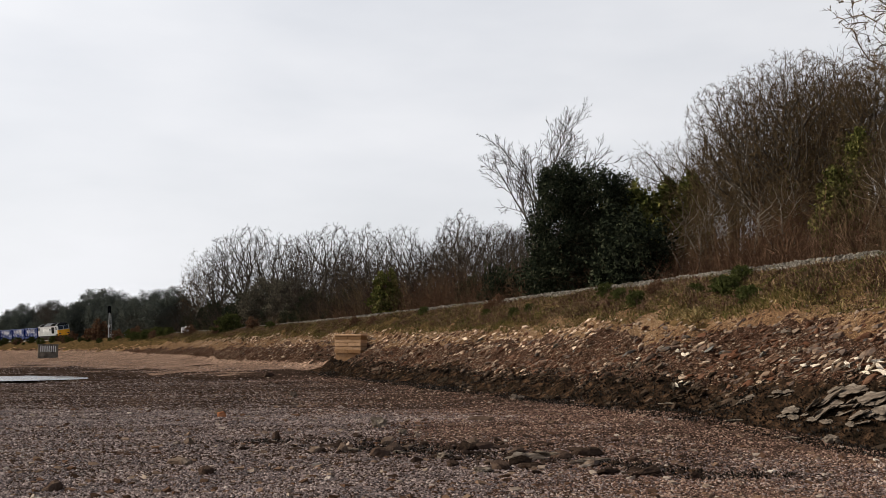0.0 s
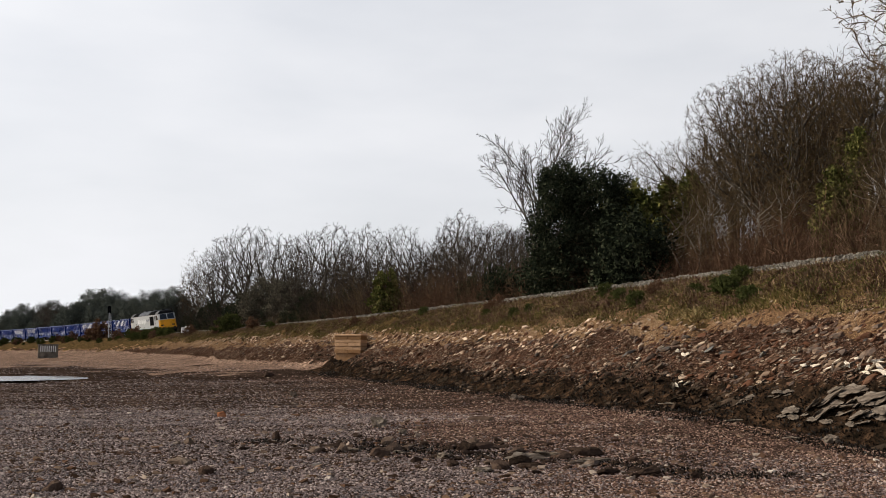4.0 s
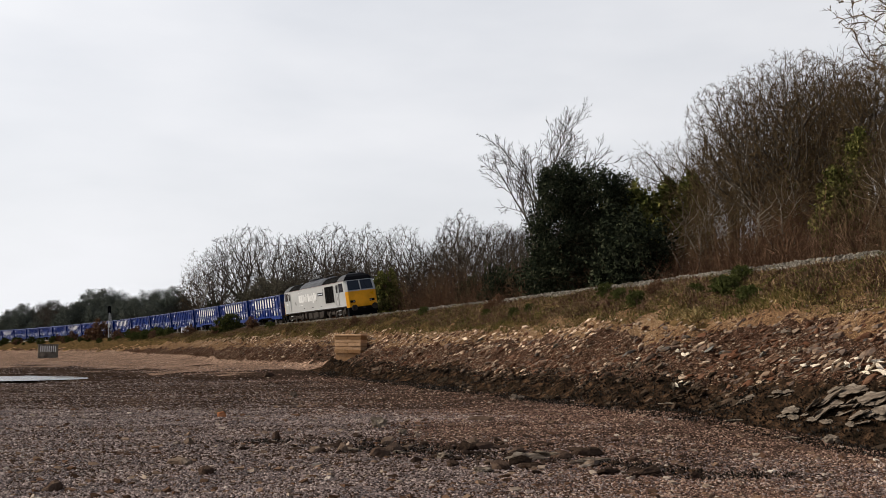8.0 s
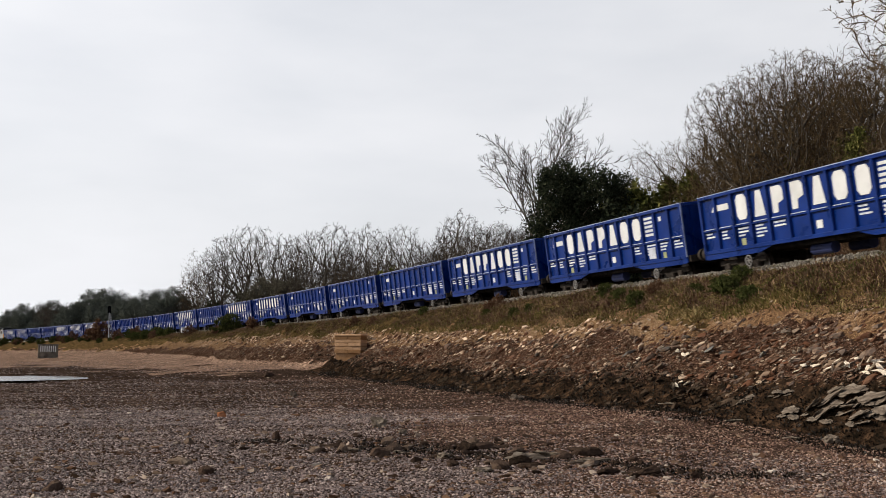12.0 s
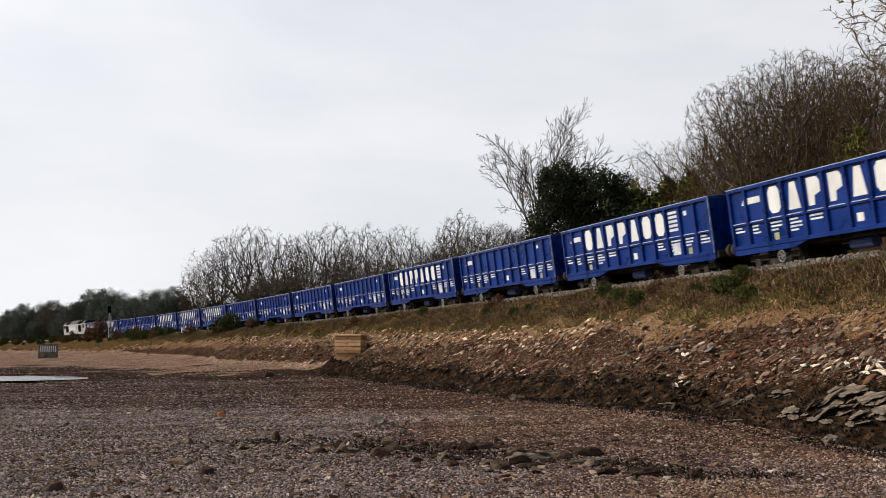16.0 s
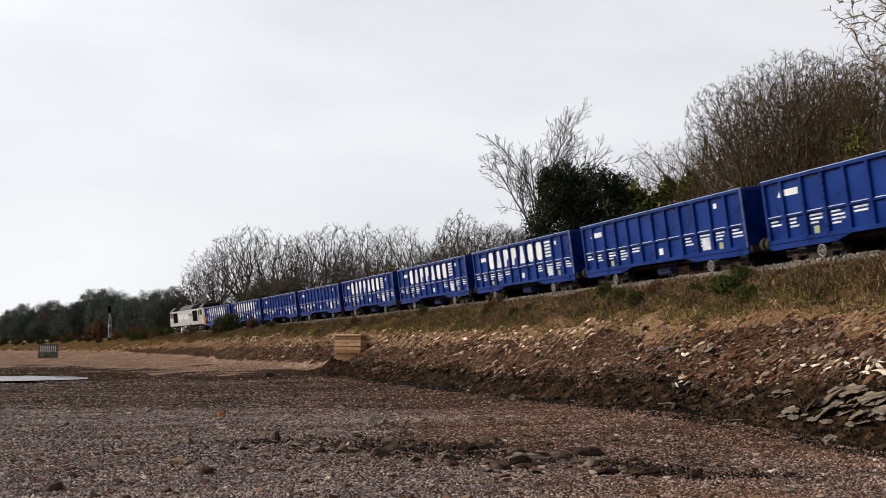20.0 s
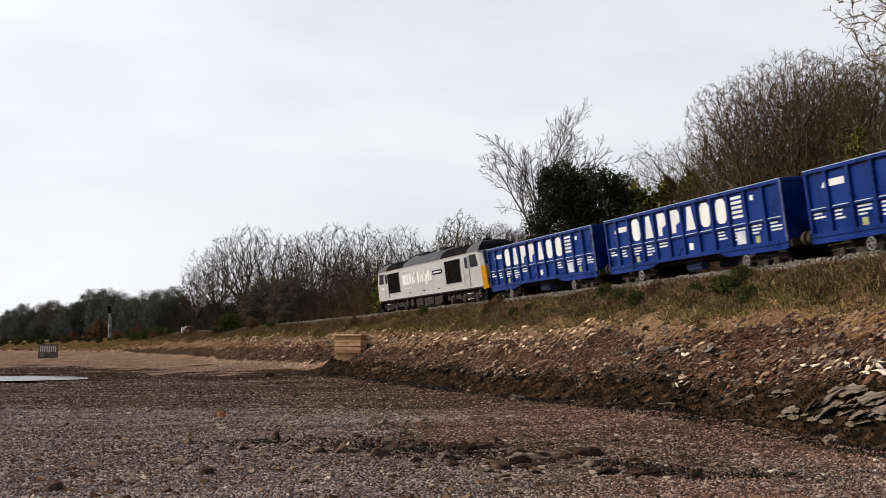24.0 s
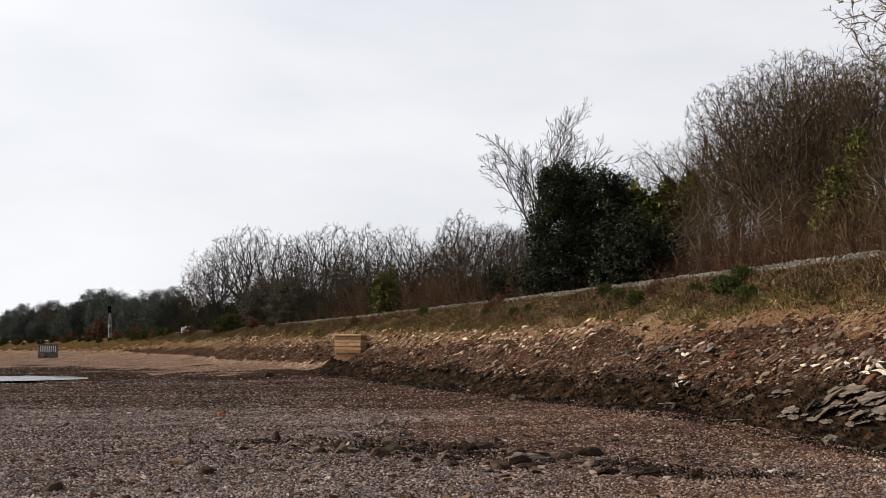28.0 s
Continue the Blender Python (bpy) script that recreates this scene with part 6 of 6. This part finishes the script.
        secs += [[(x_end(z) * (1 if x1 > 0 else -1) if abs(x1) > 9.9 else x1, y, z + lift * (1 - abs(y) / 1.3)) for y, z in top]]
        return part(name, loft(secs), mat, t)
    def hump(x0, x1, lift, name, mat):
        secs = [[(x, y, z + k * (1 - abs(y) / 1.3)) for y, z in top] for x, k in ((x0, -0.06), (x0 + 0.45, lift), (x1 - 0.3, lift), (x1, -0.06))]
        return part(name, loft(secs), mat, t)
    roof(-10.0, -7.9, 0, "cab_roof", M_ROOF)
    roof(-7.9, -4.1, -0.03, "radiator_roof", M_SOOT)
    hump(-4.1, 3.4, 0.06, "engine_roof", M_HUMP)
    roof(3.4, 7.9, -0.03, "radiator_roof", M_SOOT)
    roof(7.9, 10.0, 0, "cab_roof", M_ROOF)
    for x in (-7.9, -6.6, -5.4, 4.6, 5.7, 6.8, 7.9):
        secs = [[(x - 0.03, y * 1.008, z - 0.03) for y, z in top], [(x + 0.03, y * 1.008, z - 0.03) for y, z in top]]
        part("roof_rib", loft(secs), M_SOOT, t)
    for x in (-3.6, -2.6, -1.6, -0.6, 0.4, 1.4, 2.4, 3.05):
        secs = [[(x - 0.035, y * 1.012, z + 0.02 + 0.06 * (1 - abs(y) / 1.3)) for y, z in top], [(x + 0.035, y * 1.012, z + 0.02 + 0.06 * (1 - abs(y) / 1.3)) for y, z in top]]
        part("roof_rib", loft(secs), M_HUMP, t)
    part("exhaust", boxes((1.2, 2.1, -0.35, 0.35, 3.9, 4.06), bevel=0.03), M_FRAME, t)
    part("roof_hatch", boxes((-3.2, -1.7, -0.5, 0.5, 3.92, 4.05), bevel=0.03), M_ROOF, t)
    part("horn", boxes((8.2, 8.5, -0.25, 0.25, 3.85, 3.98), bevel=0.03), M_BLACK, t)
    # cab fronts
    for e in (-1, 1):
        def face(pts, mat, name, lab="", par=None):
            bm = bmesh.new()
            bm.faces.new([bm.verts.new(p) for p in pts])
            r = bmesh.ops.extrude_face_region(bm, geom=list(bm.faces))
            bmesh.ops.translate(bm, vec=(-e * 0.05, 0, 0), verts=[v for v in r["geom"] if isinstance(v, bmesh.types.BMVert)])
            return part(name, bm, mat, par or t, lab)
        X = lambda z, back=0.0: e * (x_end(z) - back)
        fr = face([(X(1.0), -1.12, 1.0), (X(1.0), 1.12, 1.0), (X(2.32), 1.14, 2.32), (X(2.32), -1.14, 2.32)], M_YELLOW, "front_panel", "yellow warning panel")
        for o in (-1, 1):
            face([(X(1.0), o * 1.12, 1.0), (X(1.0, 0.22), o * 1.32, 1.0), (X(2.32, 0.22), o * 1.33, 2.32), (X(2.32), o * 1.14, 2.32)], M_YELLOW, "corner_panel")
            face([(X(2.32), o * 1.14, 2.32), (X(2.32, 0.22), o * 1.33, 2.32), (X(3.25, 0.22), o * 1.30, 3.25), (X(3.25), o * 1.08, 3.25)], M_GREY, "screen_pillar")
            face([(X(2.42, -0.012), o * 0.06, 2.42), (X(2.42, -0.012), o * 1.08, 2.42), (X(3.2, -0.012), o * 1.03, 3.2), (X(3.2, -0.012), o * 0.06, 3.2)], M_GLASS, "windscreen", "dark windscreen")
            lamp = part("headlight", boxes((*sorted((X(1.5, 0.03), X(1.5, -0.03))), *sorted((o * 0.62, o * 1.05)), 1.38, 1.58), bevel=0.01), M_BLACK, t, "black lamp cluster")
            part("lens", rod(bmesh.new(), (X(1.5, -0.02), o * 0.74, 1.48), (X(1.5, -0.045), o * 0.74, 1.48), 0.075, sides=14), M_DULLSTEEL, lamp, "round lamp lens")
        face([(X(2.32), -1.14, 2.32), (X(2.32), 1.14, 2.32), (X(3.25), 1.08, 3.25), (X(3.25), -1.08, 3.25)], M_GREY, "screen_frame")
        rows = [[(X(z), y * k, z) for y in (-1.08, -0.6, 0, 0.6, 1.08)] for z, k in ((3.25, 1.0), (3.55, 0.95), (3.76, 0.72), (3.86, 0.4))]
        part("brow", loft(rows), M_BLACK, t, "black roof brow above the windscreen")
        for o in (-1, 1):
            part("brow_corner", loft([[(X(3.25), o * 1.08, 3.25), (X(3.55), o * 1.03, 3.55)], [(X(3.25, 0.22), o * 1.30, 3.25), (X(3.55, 0.1), o * 1.06, 3.56)]]), M_BLACK, t)
        part("bumper", boxes((*sorted((X(1.2, 0.1), X(1.2, -0.06))), -1.15, 1.15, 1.02, 1.16), bevel=0.02), M_YELLOW, t)
        part("buffer_beam", boxes((*sorted((X(1.0, 0.3), X(1.0, -0.02))), -1.25, 1.25, 0.55, 1.02), bevel=0.03), M_BLACK, t)
        part("snow_plough", prism(bmesh.new(), [(e * 9.7, 0.2), (e * 10.25, 0.15), (e * 10.15, 0.6), (e * 9.7, 0.6)], -1.2, 1.2), M_BLACK, t)
        buffers(t, e * 10.32, e, z=0.95, reach=0.5)
        part("wiper", rod(bmesh.new(), (X(2.45, -0.04), 0.55, 2.45), (X(3.0, -0.04), 0.35, 3.0), 0.012, sides=5), M_BLACK, t)
    # underframe
    part("underfloor", boxes((-9.6, 9.6, -1.0, 1.0, 0.86, 1.10)), M_FRAME, t)
    part("fuel_tank", boxes((-2.3, 2.3, -1.2, 1.2, 0.35, 1.0), bevel=0.08), M_FRAME, t)
    for o in (-1, 1):
        for x0, x1 in ((-3.1, -2.5), (2.5, 3.1), (-1.6, -0.6), (0.2, 1.4)):
            part("equipment_box", boxes((x0, x1, *sorted((o * 1.2, o * 1.29)), 0.5, 0.98), bevel=0.03), M_FRAME, t)
    for c in (-6.6, 6.6):
        bg = part("bogie", boxes((c - 2.9, c + 2.9, -1.16, -1.02, 0.55, 0.85), (c - 2.9, c + 2.9, 1.02, 1.16, 0.55, 0.85), (c - 2.6, c + 2.6, -0.9, 0.9, 0.45, 0.9), bevel=0.04), M_FRAME, t)
        for a in (-2.05, 0, 2.05):
            wheelset(bg, c + a, 0.53, rim=M_RUST)
            for o in (-1, 1):
                part("axle_box", boxes((c + a - 0.2, c + a + 0.2, *sorted((o * 1.05, o * 1.24)), 0.33, 0.72), bevel=0.04), M_FRAME, bg)
                for b in (-0.42, 0.42):
                    part("spring", rod(bmesh.new(), (c + a + b, o * 1.14, 0.55), (c + a + b, o * 1.14, 0.95), 0.1, sides=10), M_FRAME, bg)
        for o in (-1, 1):
            part("sand_box", boxes((c + 2.5, c + 2.85, *sorted((o * 1.1, o * 1.26)), 0.5, 1.0), bevel=0.03), M_FRAME, bg)
    return t


loco_front = locomotive("silver-grey diesel locomotive with yellow cab ends, leading the train", False)
loco_rear = locomotive("silver-grey diesel locomotive with two black side grilles, at the train's tail", True)
plain_wagon = wagon("blue ribbed open box wagon with small white stencils")
first_lettered = lettered(copy_thing(plain_wagon, Matrix()))
first_lettered["label"] = "blue ribbed open box wagon with a row of big white blocks"
BIG = (1, 2, 3, 7, 8, 10, 15, 16, 17, 20, 21)
train = [(loco_front, -10.98)]
used = set()
for k in range(1, 22):
    src = first_lettered if k in BIG else plain_wagon
    ob = src if src.name not in used else copy_thing(src, Matrix())
    used.add(src.name)
    train.append((ob, (k - 0.5) * 14.139))
train.append((loco_rear, 21 * 14.139 + 10.65))


# ---- small things ----
def block(name, w, dp, h, courses, mat, m, label, slots):
    """A squat block of coursed masonry."""
    t = thing(name, m, label, "concrete block")
    part("core", boxes((-w / 2 + 0.06, w / 2 - 0.06, -dp / 2 + 0.06, dp / 2 - 0.06, -0.6, h - 0.03)), mat, t)
    rng = random.Random(8)
    z = 0.0
    ch = (h - 0.10) / courses
    for c in range(courses):
        n_ = 3 if c % 2 else 2
        for k in range(n_):
            x0, x1 = -w / 2 + w * k / n_, -w / 2 + w * (k + 1) / n_
            part("stone", boxes((x0 + 0.010, x1 - 0.010, -dp / 2 - 0.03 * rng.random(), dp / 2, z + 0.014, z + ch - 0.014), bevel=0.012), mat, t)
        z += ch
    part("coping", boxes((-w / 2 - 0.04, w / 2 + 0.04, -dp / 2 - 0.04, dp / 2 + 0.04, h - 0.10, h), bevel=0.02), mat, t)
    if slots:
        for k in range(8):
            x = -w / 2 + w * (k + 1.2) / 9.6
            part("marker_bar", boxes((x - 0.07, x + 0.07, -dp / 2 - 0.03, -dp / 2 - 0.012, h * 0.48, h * 0.9 - 0.05 * (k % 2))), M_WHITE, t, "pale upright bar")
    return t


def facing(p, turn):
    return Matrix.Translation(p) @ Matrix.Rotation(turn, 4, "Z")


x, y, z = spot(30.0, 7.9)
block("masonry_block", 1.66, 1.1, 1.14, 5, M_CONCRETE, facing((x + 0.05, y, 1.81), radians(-16)), "tan coursed masonry block standing out of the bank", False)
x, y, z = spot(139.5, 17.5)
block("marked_block", 2.75, 2.0, 2.1, 4, M_OLDCONC, facing((x, y, 0.95), radians(22)), "dark stained concrete block with a row of pale bars", True)


def signal(m):
    t = thing("railway_signal", m, "tall white post with dark railway signal head", "railway signal")
    part("post", rod(bmesh.new(), (0, 0, -0.5), (0, 0, 4.7), 0.065, 0.06, 12), M_POST, t)
    part("head", boxes((-0.3, 0.3, -0.14, 0.14, 4.5, 5.75), bevel=0.04), M_BLACK, t)
    for z_ in (4.75, 5.1, 5.45):
        part("hood", rod(bmesh.new(), (0, -0.14, z_), (0, -0.34, z_), 0.12, sides=12), M_BLACK, t)
    part("ladder", boxes((0.2, 0.24, 0.1, 0.14, 0, 4.4), (0.44, 0.48, 0.1, 0.14, 0, 4.4), *[(0.2, 0.48, 0.1, 0.14, 0.3 * k, 0.3 * k + 0.03) for k in range(1, 14)]), M_POST, t)
    part("cabinet", boxes((-0.18, 0.22, -0.25, -0.12, 1.9, 2.4), bevel=0.02), M_POST, t)
    return t


x, y, z = spot(173.0, 2.6)
signal(facing((x, y, z), radians(15)))
for k, (s, d, h) in enumerate(((114.6, 3.0, 0.75), (117.0, 3.0, 0.7))):
    x, y, z = spot(s, d)
    t = thing("lineside_cabinet", facing((x, y, z), radians(20)), "small white lineside cabinet on a short leg", "cabinet", "lineside cabinets")
    part("case", boxes((-0.28, 0.28, -0.2, 0.2, 0.25, 0.25 + h), bevel=0.03), M_WHITE, t)
    part("leg", boxes((-0.06, 0.06, -0.06, 0.06, -0.3, 0.25)), M_FRAME, t)
    part("lid", boxes((-0.31, 0.31, -0.23, 0.23, 0.25 + h, 0.29 + h), bevel=0.01), M_WHITE, t)
x, y, z = spot(163.0, 3.0)
t = thing("cable_trough_lid", facing((x, y, z + 0.55), radians(20)), "pale flat board lying beside the line", "board")
part("board", boxes((-1.3, 1.3, -0.25, 0.25, -0.08, 0.06), bevel=0.02), M_WHITE, t)
part("support", boxes((-0.15, 0.15, -0.15, 0.15, -0.8, -0.08)), M_FRAME, t)


# ---- the train runs along the line ----
def head_at(t):
    """Place of the leading coupling along the line at t seconds."""
    return 9.912 - 21.66 * (t - 11) - (0.0138 if t < 11 else 0.0058) * (t - 11) ** 2


def motions():
    times = [0.5 * k for k in range(57)]
    for ob, back in train:
        reach = 6.6 if ob.name.startswith("loco") else 4.5
        rows = []
        for t in times:
            c = head_at(t) + back
            xa, ya, _ = line(c - reach)
            xb, yb, _ = line(c + reach)
            turn = math.atan2(ya - yb, xa - xb)
            m = Matrix.Translation(((xa + xb) / 2, (ya + yb) / 2, RAIL_Z)) @ Matrix.Rotation(turn, 4, "Z") @ Matrix.Rotation(CANT, 4, "X")
            rows.append((t, m))
        walk(ob, rows)


motions()
